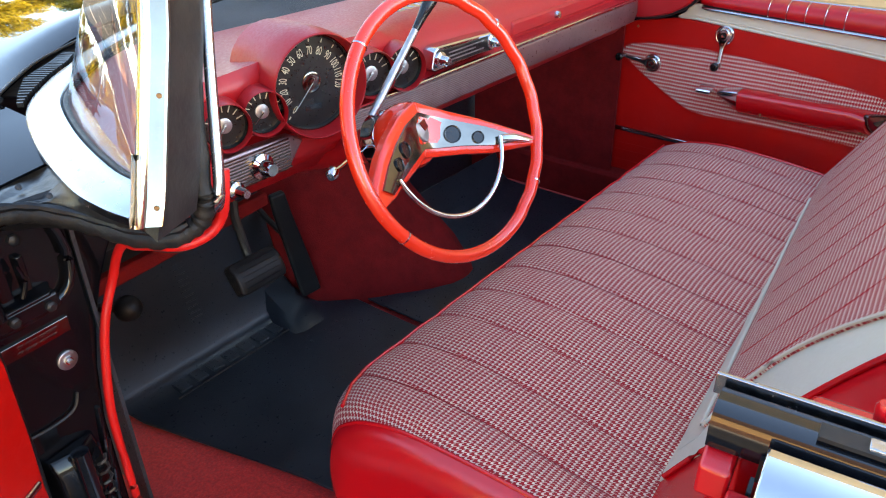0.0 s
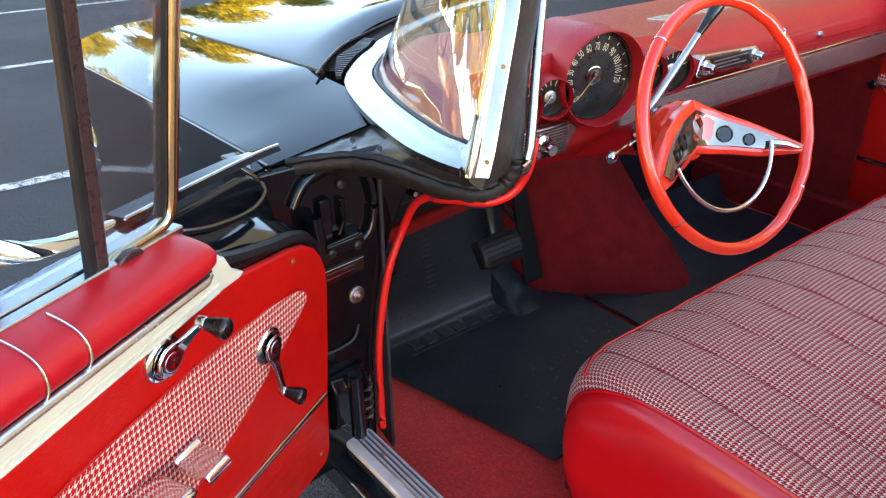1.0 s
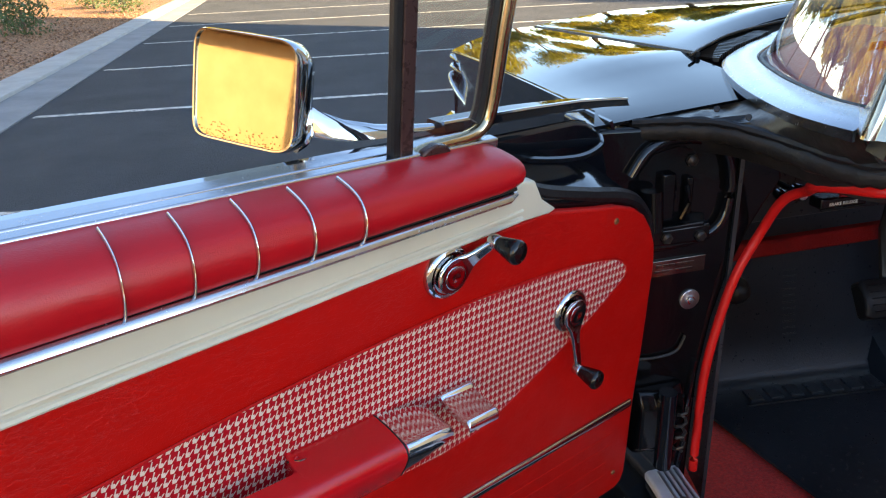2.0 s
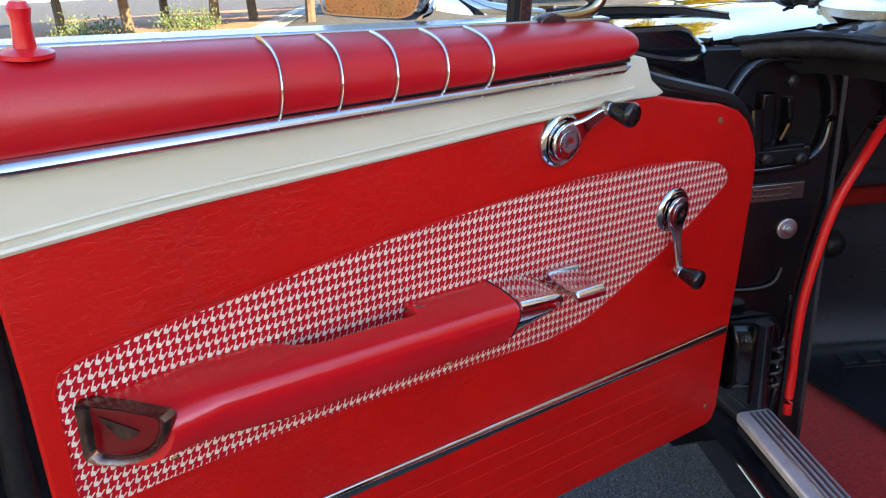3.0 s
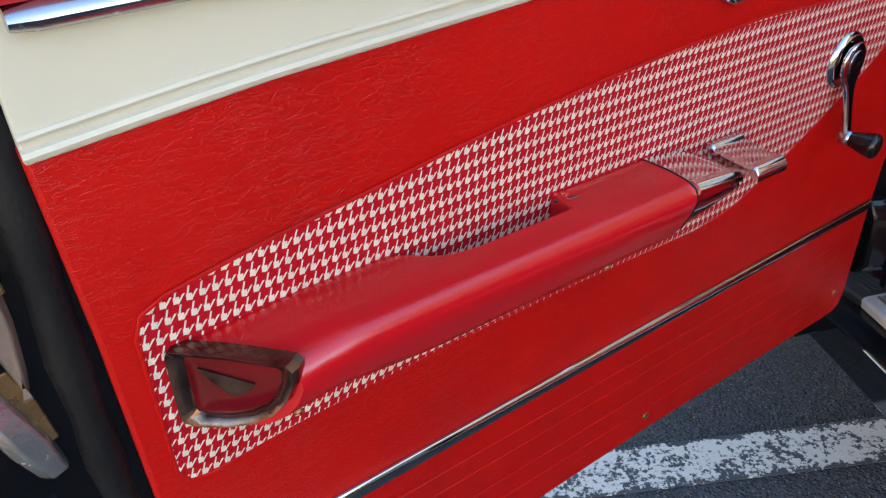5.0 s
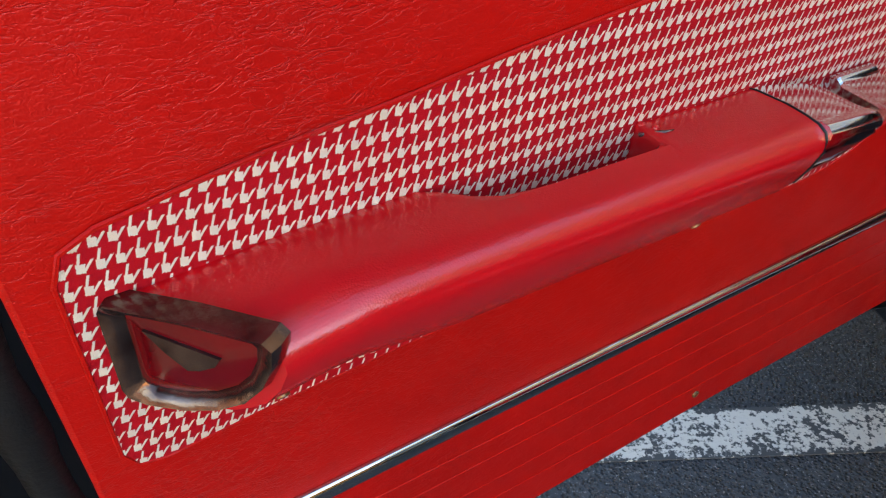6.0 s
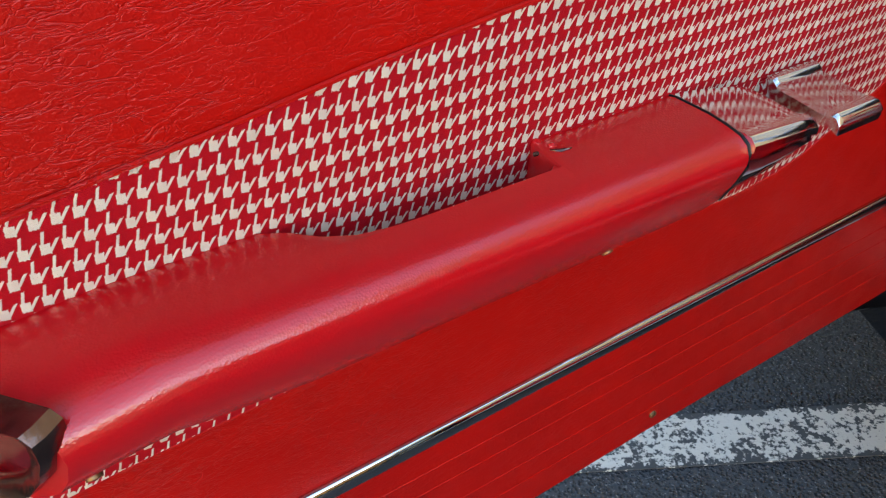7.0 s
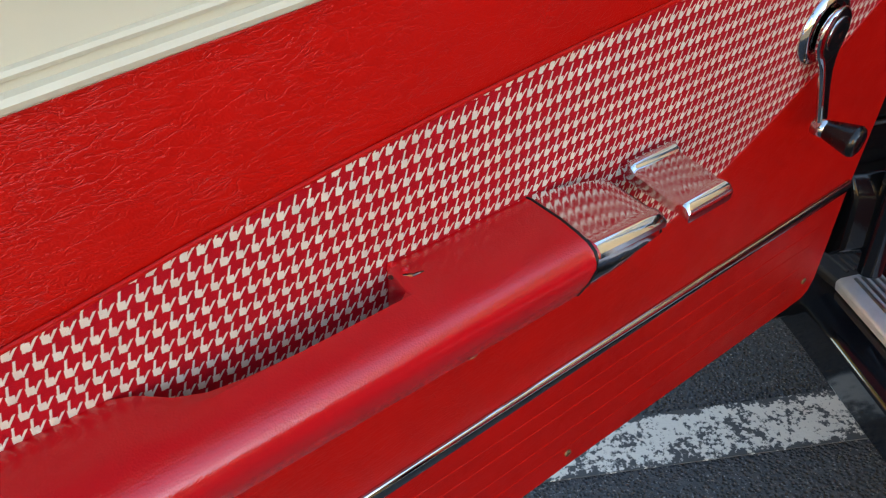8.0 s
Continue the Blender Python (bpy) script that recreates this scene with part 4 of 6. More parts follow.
CL = bound([(0.0, 0.418), (0.02, 0.420), (0.05, 0.452), (0.09, 0.472), (0.16, 0.473), (0.22, 0.463), (0.30, 0.430), (0.374, 0.387), (0.45, 0.335), (0.56, 0.27), (0.64, 0.24)])
CR = bound([(0.0, 0.335), (0.05, 0.342), (0.11, 0.335), (0.20, 0.314), (0.27, 0.302), (0.34, 0.296), (0.40, 0.280), (0.50, 0.24), (0.64, 0.19)])
EDGE, FAR = (lambda v: 0.10), (lambda v: 1.66)
shell_ = [[(0.105, -0.16, v), (0.10, -0.05, v), (0.12, -0.03, v), (1.64, -0.03, v), (1.66, -0.05, v), (1.655, -0.16, v)] for v in (-0.12, 0.2, 0.5, 0.60)]
bm = loft(shell_)
bm.transform(BACK)
part("backrest", bm, RED_SMOOTH, seat, "red vinyl backrest", bevel=0.01)
FINE = (0.0, 0.008, 0.016, 0.024, 0.032, 0.04, 0.05, 0.06, 0.075, 0.09, 0.12, 0.16, 0.20, 0.24, 0.28, 0.32, 0.36, 0.40, 0.44, 0.48, 0.52, 0.56, 0.60, 0.64)
for nm, l, r, fr, mt, text, low in (("backrest_end", EDGE, CR, 0.0, RED_SMOOTH, "red vinyl end of the backrest", None),
                                    ("backrest_cream", CR, lambda v: CL(v) + 0.02, 0.002, CREAM, "cream vinyl curve on the backrest", None),
                                    ("backrest_strip", lambda v: 0.40, FAR, 0.0024, CREAM, "cream vinyl strip along the foot of the backrest", None),
                                    ("backrest_cloth", CL, FAR, 0.0055, SEAT_CLOTH, "houndstooth cloth backrest face", lambda x: max(0.004, 0.050 - 0.048 * (x - 0.42) / 0.9))):
    rows_ = (-0.08, -0.02, 0.0, 0.02, 0.05) if nm == "backrest_strip" else FINE if low else (-0.08,) + FINE
    bm = sheet(back_grid(l, r, fr, 40 if r is FAR else 6, low, rows_), 0.012)
    if mt is SEAT_CLOTH:
        plan_uv(bm)
    bm.transform(BACK)
    part(nm, bm, mt, seat, text)
rim_ = [(CL(v), 0.0085, v + 0.05 * max(0.0, 1 - v / 0.64) ** 3) for v in FINE]
foot_ = [(x, 0.0085, max(0.004, 0.050 - 0.048 * (x - 0.42) / 0.9)) for x in (1.4, 1.1, 0.8, 0.6, 0.5, 0.44)]
bm = tube(smooth_path(foot_ + rim_[:-3], 2), 0.0030, 6)
bm.transform(BACK)
part("cream_edge", bm, CREAM, seat)
bm = tube(smooth_path([(CR(v) - 0.001, 0.004 - 0.045 * max(0.0, 1 - (CR(v) - 0.10) / 0.10) ** 2, v) for v in (0.0, 0.08, 0.16, 0.24, 0.32, 0.40, 0.48)], 4), 0.004, 8)
bm.transform(BACK)
part("piping", bm, RED_SMOOTH, seat)
for i in range(10):
    x = 0.50 + 0.1135 * i
    bm = tube([(x, 0.0058, 0.055), (x, 0.0058, 0.30), (x, 0.0058, 0.50)], 0.0009, 5)
    bm.transform(BACK)
    part("seam", bm, RED_SMOOTH, seat)
# ---- dashboard ----
dash = thing("dashboard", CABIN, "red painted dashboard with round chrome-rimmed gauges", "dashboard")


def dash_ring(x):
    k = math.exp(-((x - 0.37) / 0.13) ** 2)
    far = 0.10 + 0.42 * max(0.0, min(1.0, (x - 0.09) / 0.34)) ** 0.7
    far = max(0.10, far - 0.15 * max(0.0, (x - 1.30) / 0.36))
    rise = [0.0, 0.25, 0.5, 0.75]
    top = [(far, 0.985), (far, 1.046)] + [(far + (0.115 - far) * u, 1.050 + 0.034 * u + 0.010 * k * u) for u in rise[1:]]
    roll = max(0.0, min(1.0, (x - 0.56) / 0.12))
    hood_ = [(0.105, 1.092 + 0.012 * k), (0.085, 1.096 + 0.012 * k), (0.074, 1.086), (0.072, 1.070), (0.079, 1.035), (0.082, 1.00)]
    soft_ = [(0.150, 1.084), (0.118, 1.077), (0.098, 1.064), (0.086, 1.046), (0.080, 1.024), (0.080, 1.00)]
    front = [(p[0] + (q[0] - p[0]) * roll, p[1] + (q[1] - p[1]) * roll) for p, q in zip(hood_, soft_)]
    front += [(0.080, 0.990), (0.050, 0.985), (0.047, 0.945), (0.056, 0.924), (0.085, 0.905), (0.105, 0.885), (0.115, 0.875)]
    return [(x, y, z) for y, z in top + front]


def dash_left(u):
    """The dash top's left rim, from its front corner to its far edge."""
    x = 0.09 + 0.34 * u
    return Vector((x, 0.085 + 0.435 * u ** 0.7, 1.088 - 0.040 * min(1.0, u * 3)))


part("dash_body", loft([dash_ring(0.09 + 0.0392 * i) for i in range(41)]), RED_DASH, dash, "red dash with padded top")


def gauge(parent, x, z, r, deep, marks, name):
    ax = Matrix.Translation((x, 0.050 if marks > 8 else 0.055, z)) @ Matrix.Rotation(radians(-13 if marks > 8 else -18), 4, "Z") @ Matrix.Rotation(radians(90), 4, "X") @ Matrix.Rotation(radians(180), 4, "Z")
    big = marks > 8
    hubs = 0.26 if big else 0.40
    pod = part(name + "_pod", lathe([(r * 1.20, -0.13), (r * 1.32, -0.02), (r * 1.32, 0.0), (r * 1.29, deep), (r * 1.255, deep + 0.003), (r * 1.22, deep), (r * 1.19, 0.014), (r * 1.18, 0.004), (r * 1.0, 0.003), (0.0, 0.003)], ax, 40), RED_DASH, parent, "deep red gauge pod")
    part("face", lathe([(r * 1.12, 0.003), (r * 1.12, 0.0052), (0.0, 0.0052)], ax, 36), DIAL_BLACK, pod)
    part("bezel", lathe([(r * 1.19, 0.003), (r * 1.185, 0.012), (r * 1.15, 0.0135), (r * 1.12, 0.010), (r * 1.11, 0.005)], ax, 40), DARK_METAL, pod, "chrome bezel")
    part("hub_cap", lathe([(r * hubs, 0.005), (r * hubs, 0.0075), (r * hubs * 0.8, 0.0085), (r * 0.12, 0.0085), (r * 0.10, 0.012), (0.0, 0.0125)], ax, 24), DARK_METAL if big else BRUSHED, pod)
    for i in range(marks):
        deg = 228 - 240 * i / (marks - 1) if big else 160 - 140 * i / (marks - 1)
        ca, sa = math.cos(radians(180 + deg)), math.sin(radians(180 + deg))
        w, r0, r1 = r * (0.014 if big else 0.03), r * (0.98 if big else 0.72), r * 1.07
        bm = bmesh.new()
        q = [bm.verts.new(ax @ Vector((ca * rr - sa * ww, sa * rr + ca * ww, 0.0062))) for rr, ww in ((r0, -w), (r1, -w), (r1, w), (r0, w))]
        bm.faces.new(q)
        part("tick", bm, IVORY, pod, smooth=False)
        if big:
            cu = bpy.data.curves.new("speed", "FONT")
            cu.body, cu.size, cu.align_x = str(10 * i), 0.0175, "CENTER"
            tmp = bpy.data.objects.new("speed_curve", cu)
            me = bpy.data.meshes.new_from_object(tmp)
            bpy.data.objects.remove(tmp)
            me.transform(ax @ Matrix.Rotation(radians(180 + deg), 4, "Z") @ Matrix.Translation((r * 0.68, 0, 0.0066)) @ Matrix.Rotation(radians(-90), 4, "Z") @ Matrix.Diagonal((0.62, 1.15, 1.0, 1.0)))
            me.materials.clear()
            me.materials.append(IVORY)
            new("speed_numeral", me).parent = pod
    if big:
        bm = box((-0.016, 0.038, 0.0055), (0.016, 0.047, 0.0066))
        bm.transform(ax @ Matrix.Rotation(radians(180), 4, "Z") @ Matrix.Translation((0, -0.085, 0)))
        part("odometer", bm, BLACK_KNOB, pod, smooth=False)
    part("needle", tube([ax @ Vector((0, 0, 0.012)), ax @ (Matrix.Rotation(radians(48), 4, "Z") @ Vector((r * 0.80, 0, 0.011)))], [0.0013, 0.0006], 6), DARK_METAL, pod)
    return pod


gauge(dash, 0.360, 1.060, 0.068, 0.040, 13, "speedometer")
gauge(dash, 0.182, 1.036, 0.030, 0.022, 7, "gauge")
gauge(dash, 0.256, 1.038, 0.029, 0.022, 7, "gauge")
gauge(dash, 0.510, 1.038, 0.034, 0.022, 7, "gauge")
gauge(dash, 0.597, 1.030, 0.034, 0.022, 7, "gauge")
for i in range(10):
    part("defroster_slat", box((0.80 + 0.03 * i, 0.22, 1.066), (0.824 + 0.03 * i, 0.28, 1.0745)), CHROME, dash, bevel=0.002)
part("trim_strip", box((0.52, 0.040, 0.982), (1.62, 0.052, 0.990)), CHROME, dash, "chrome trim strip", bevel=0.002)
part("ribbed_panel", loft([[(x, 0.046, 0.982), (x, 0.0415, 0.980), (x, 0.0405, 0.945), (x, 0.047, 0.921), (x, 0.058, 0.918), (x, 0.060, 0.982)] for x in (0.44, 0.80, 1.20, 1.635)]), ENGINE_TURNED, dash, "ribbed bright metal lower panel", bevel=0.002)
for i in range(14):
    y, z = (0.0398, 0.9785 - 0.0040 * i) if i < 9 else (0.0398 + 0.0011 * (i - 8), 0.9785 - 0.0040 * i)
    part("rib", box((0.445, y, z - 0.0010), (1.0, y + 0.003, z + 0.0010)), BRUSHED, dash, smooth=False)
part("switch_panel", slab([(0.155, 0.990), (0.300, 0.986), (0.322, 0.972), (0.285, 0.930), (0.165, 0.930)], 0.038, 0.06), ENGINE_TURNED, dash, "ribbed switch panel", bevel=0.003)
for i in range(10):
    part("rib", box((0.160, 0.0355, 0.934 + 0.0054 * i), (0.290, 0.0385, 0.9363 + 0.0054 * i)), DARK_METAL, dash, smooth=False)
for x, z, r in ((0.228, 0.956, 0.018), (0.172, 0.935, 0.012)):
    part("switch_knob", lathe([(r * 1.25, 0.0), (r * 1.2, 0.006), (r * 0.75, 0.010), (r * 0.7, 0.024), (r * 0.55, 0.030), (0, 0.030)], axis_to((x, 0.038, z), (x, -1, z)), 22), CHROME, dash, "chrome switch knob")
radio = part("radio", slab([(0.690, 1.000), (0.700, 1.036), (0.715, 1.042), (0.905, 1.034), (0.915, 1.026), (0.905, 0.994), (0.70, 0.993)], 0.052, 0.085), CHROME, dash, "chrome radio front", bevel=0.003)
part("radio_face", slab([(0.697, 1.001), (0.706, 1.034), (0.900, 1.029), (0.908, 1.022), (0.900, 0.997)], 0.0495, 0.056), DIAL_BLACK, radio, "dark radio face", bevel=0.002)
for i in range(3):
    part("dial_line", box((0.742, 0.0480, 1.007 + 0.008 * i), (0.866 - 0.03 * (i % 2), 0.0497, 1.0095 + 0.008 * i)), BRUSHED, radio, smooth=False)
for x in (0.714, 0.895):
    part("radio_knob", lathe([(0.017, 0), (0.016, 0.006), (0.011, 0.008), (0.010, 0.022), (0.007, 0.026), (0, 0.026)], axis_to((x, 0.052, 1.016), (x, -1, 1.016)), 22), CHROME, radio)
part("glovebox_door", slab([(1.02, 0.994), (1.02, 1.030), (1.50, 1.030), (1.50, 0.994)], 0.0745, 0.090), RED_DASH, dash, "red glovebox door", bevel=0.006)
part("glovebox_button", lathe([(0.010, 0), (0.009, 0.010), (0, 0.012)], axis_to((1.22, 0.0745, 1.012), (1.22, -1, 1.012)), 16), CHROME, dash)

# ---- steering wheel ----
WC = Vector((0.416, -0.210, 1.020))
wn_ = Vector((-0.068, -0.924, 0.375)).normalized()
RIM = 0.2030
wa = Vector((0, 0, 1)).cross(wn_)
wa = (wa if wa.x > 0 else -wa).normalized()
wb = wn_.cross(wa)
wb = wb if wb.z > 0 else -wb
wheel = thing("steering_wheel", CABIN, "red steering wheel with chrome horn ring and drilled spokes", "steering wheel")


def wp(a, r, h=0.0):
    return WC + wa * (r * math.cos(radians(a))) + wb * (r * math.sin(radians(a))) + wn_ * h


part("rim", tube([wp(a, RIM - (0.0010 * (1 - math.cos(radians(a * 22))) if abs((a + 180) % 360 - 180) < 62 else 0)) for a in range(0, 360, 1)], 0.0108, 14, True, up=tuple(wn_)), RED_WHEEL, wheel, "glossy red rim with finger grips")
for a in (-43, 40, 131, 217):
    part("rim_band", tube([wp(a - 0.35, RIM), wp(a + 0.35, RIM)], 0.0117, 16, up=tuple(wn_)), CHROME, wheel)


def dish(r):
    return -0.080 * (1 - r / 0.2) ** 1.1 if r < 0.2 else 0.0


def on_wheel(a, b, h=0.0):
    """A point of the dished wheel from its two coordinates in the wheel's plane."""
    return WC + wa * a + wb * b + wn_ * (dish(math.hypot(a, b)) + h)


part("hub", loft([[wp(k * 10, r, h - 0.080) for k in range(36)] for r, h in ((0.050, -0.060), (0.056, -0.04), (0.056, -0.020), (0.050, -0.008), (0.02, -0.002))]), RED_WHEEL, wheel)
# the two arms of the spider, each from its tip to the middle: upper and lower edge
ARMS = (((0.149, -0.058, 0.148, -0.066), (0.125, -0.040, 0.126, -0.063), (0.100, -0.022, 0.103, -0.059), (0.050, 0.007, 0.050, -0.042), (0.015, 0.026, 0.012, -0.033), (-0.012, 0.038, -0.017, -0.026)),
        ((-0.172, -0.046, -0.150, -0.061), (-0.136, -0.018, -0.115, -0.050), (-0.100, 0.003, -0.083, -0.042), (-0.055, 0.024, -0.048, -0.034), (-0.0125, 0.038, -0.0175, -0.026)))
for arm, tip_ in zip(ARMS, ((0.186, -0.070, 0.183, -0.084), (-0.190, -0.050, -0.182, -0.074))):
    rings = []
    for k, (a, b, c, d) in enumerate((tip_,) + arm):
        u, v = Vector((a, b)), Vector((c, d))
        g = (u - v).normalized() * (0.0 if k == 0 else 0.012)
        u, v = u + g * 1.3, v - g
        m = (u - v) * 0.12
        rings.append([on_wheel(*u, -0.022), on_wheel(*u, -0.003), on_wheel(*(u - m), 0.004), on_wheel(*(v + m), 0.004), on_wheel(*v, -0.003), on_wheel(*v, -0.022)])
    part("spoke", loft(rings), RED_WHEEL, wheel, "red moulded spoke", bevel=0.002)
plate = [[on_wheel(a + (c - a) * f, b + (d - b) * f, h) for f, h in ((0.0, 0.002), (0.04, 0.0075), (0.3, 0.0095), (0.7, 0.0095), (0.96, 0.0075), (1.0, 0.002))] for a, b, c, d in ARMS[0] + ARMS[1][-2::-1]]
pl = part("spoke_plate", loft(plate), DARK_METAL, wheel, "polished spoke plate with round holes")
for a, b, q in ((0.044, -0.018, 0.0125), (0.082, -0.037, 0.0090), (-0.081, -0.010, 0.0115), (-0.113, -0.025, 0.0090)):
    p = on_wheel(a, b, 0.0035)
    nrm = (on_wheel(a + 0.01, b, 0) - on_wheel(a - 0.01, b, 0)).cross(on_wheel(a, b + 0.01, 0) - on_wheel(a, b - 0.01, 0))
    nrm = nrm if nrm.dot(wn_) > 0 else -nrm
    part("hole", lathe([(q * 1.22, 0.0), (q * 1.18, 0.0085), (q * 1.02, 0.0078), (q, 0.0066), (0, 0.0066)], axis_to(p, p + nrm), 20), BLACK_KNOB, pl)
part("plate_tip", tube([on_wheel(0.118, -0.050, 0.010), on_wheel(0.135, -0.056, 0.014), on_wheel(0.158, -0.067, 0.011), on_wheel(0.172, -0.072, 0.006)], [0.007, 0.0095, 0.007, 0.003], 10, flat=0.7), CHROME, pl)
HC = on_wheel(-0.002, 0.010, 0.006)
HN = HC + wn_ + wa * 0.25
part("horn_button", lathe([(0.027, -0.002), (0.027, 0.005), (0.025, 0.008), (0.0235, 0.0075), (0.014, 0.009), (0, 0.0095)], axis_to(HC, HN), 32), BRUSHED, wheel, "round horn medallion")
part("horn_emblem", slab([(-0.014, -0.010), (0.002, -0.012), (0.006, 0.002), (-0.006, 0.006)], 0.0, 0.0015), LENS_RED, wheel).matrix_local = axis_to(HC + wn_ * 0.0095, HN + wn_ * 0.0095) @ Matrix.Rotation(radians(90), 4, "X")
arc_ = [wp(-161 + 139 * i / 24, 0.134 + 0.007 * math.sin(i / 24 * math.pi) - 0.013 * (i / 24) ** 3, dish(0.13) + 0.012 + 0.004 * math.sin(i / 24 * math.pi)) for i in range(25)]
part("horn_ring", tube(arc_, 0.0040, 10), CHROME, wheel, "chrome half horn ring")
# column with levers
column = thing("steering_column", CABIN, "red steering column with shift lever and turn signal", "steering column")
foot = WC - wn_ * 0.60
part("column_tube", lathe([(0.026, 0.0), (0.028, 0.36), (0.034, 0.40), (0.046, 0.44), (0.050, 0.475)], axis_to(foot, WC), 28), RED_DASH, column, "red column jacket")
part("collar", lathe([(0.047, 0.42), (0.052, 0.425), (0.052, 0.455), (0.049, 0.46)], axis_to(foot, WC), 28), CHROME, column)
base = WC - wn_ * 0.155
root, tip = Vector((0.396, -0.055, 1.012)), Vector((0.566, -0.060, 1.188))
part("shift_lever", tube([base + Vector((-0.01, 0.01, 0.02)), root, root.lerp(tip, 0.5), tip.lerp(root, 0.25)], [0.010, 0.0075, 0.0065, 0.006], 10), BRUSHED, column, "bright shift lever")
part("shift_knob", tube([tip.lerp(root, 0.33), tip.lerp(root, 0.22), tip.lerp(root, 0.10), tip.lerp(root, 0.03), tip], [0.0065, 0.0085, 0.0125, 0.0125, 0.006], 12), BLACK_KNOB, column, "black shift knob")
part("signal_lever", tube([base + Vector((-0.03, 0.02, 0)), Vector((0.255, -0.10, 0.970))], 0.0035, 8), CHROME, column)
part("signal_knob", lathe([(0.004, -0.008), (0.0095, -0.004), (0.010, 0.006), (0.006, 0.012), (0, 0.012)], axis_to((0.255, -0.10, 0.970), (0.20, -0.13, 0.96)), 16), CHROME, column)

# ---- floor, toe board, hump ----
bm = sheet([[(-0.06 + 0.15 * i, y, z + 0.004 * noise.noise((i * 3.1, y * 9, 0))) for i in range(13)] for y, z in ((-1.0, 0.30), (-0.6, 0.295), (-0.2, 0.29), (0.1, 0.29), (0.48, 0.29), (0.60, 0.29), (0.66, 0.292))])
carpet = part("carpet", bm, CARPET)
carpet.matrix_world = CABIN
tagged(carpet, "dark red loop carpet on the car floor", "carpet", kind="structure")
MATY = ((-0.075, 0.302), (0.0, 0.302), (0.1, 0.302), (0.2, 0.302), (0.3, 0.302), (0.40, 0.302), (0.46, 0.304), (0.49, 0.325), (0.52, 0.40), (0.55, 0.52), (0.575, 0.64), (0.585, 0.72))


def build_mat(text, left, right, top):
    fm = thing("floor_mat", CABIN, text, "floor mat", "floor mats")
    rows = []
    for y, z in MATY[:top]:
        l, r = left(y), right(y)
        rows.append([(l + (r - l) * i / 12, y, z + 0.003 * noise.noise((i * 1.7, y * 12, left(0)))) for i in range(13)])
    part("mat_sheet", sheet(rows, 0.006), FLOOR_RUBBER, fm, "glossy black rubber sheet", bevel=0.002)
    return fm


fm = build_mat("black ribbed rubber floor mat with raised bars", lambda y: 0.205 - 0.125 * max(0.0, min(1.0, (y + 0.05) / 0.48)), lambda y: 0.72 if y < 0.44 else 0.60, 12)
build_mat("plain black rubber floor mat on the passenger side", lambda y: 0.74, lambda y: 1.62, 9)
for i in range(8):
    x = 0.196 + 0.046 * i
    part("letter_bar", box((x, 0.412, 0.3045), (x + 0.030, 0.452, 0.3130)), MAT_RUBBER, fm, smooth=False, bevel=0.002)
for y in (0.400, 0.464):
    part("border_rib", tube([(0.18, y, 0.3095), (0.58, y, 0.3095)], 0.003, 6), RUBBER, fm)
for i in range(14):
    z = 0.36 + 0.014 * i
    y = 0.505 + 0.07 * (z - 0.36) / 0.28
    part("heel_rib", tube([(0.315, y - 0.001, z), (0.345, y - 0.001, z)], 0.0022, 5), RUBBER, fm)
part("mat_bulge", loft([[(0.50, y, 0.302), (0.53, y, 0.302 + h), (0.60, y, 0.302 + h * 1.1), (0.66, y, 0.302)] for y, h in ((0.36, 0.006), (0.42, 0.03), (0.48, 0.06), (0.54, 0.10))]), FLOOR_RUBBER, fm)
part("emblem", lathe([(0.040, 0.0), (0.038, 0.0025), (0.034, 0.0025), (0.032, 0.001), (0.018, 0.001), (0.016, 0.003), (0, 0.003)], Matrix.Translation((0.434, 0.147, 0.304)), 28), RUBBER, fm)
hump = part("tunnel_hump", loft([[(xc - w, y, 0.27), (xc - w * 0.90, y, 0.27 + h * 0.55), (xc - w * 0.62, y, 0.27 + h * 0.88), (xc - 0.2 * w, y, 0.27 + h), (xc + 0.2 * w, y, 0.27 + h), (xc + w * 0.62, y, 0.27 + h * 0.88), (xc + w * 0.90, y, 0.27 + h * 0.55), (xc + w, y, 0.27)] for y, h, xc, w in ((0.16, 0.02, 1.0, 0.04), (0.22, 0.06, 0.98, 0.10), (0.32, 0.15, 0.94, 0.19), (0.42, 0.25, 0.90, 0.25), (0.52, 0.36, 0.88, 0.285), (0.62, 0.50, 0.87, 0.31), (0.70, 0.62, 0.87, 0.33))]), CARPET_SHADED)
hump.matrix_world = CABIN
tagged(hump, "red carpeted transmission hump, darkened for footwell shade", "transmission hump", kind="structure")


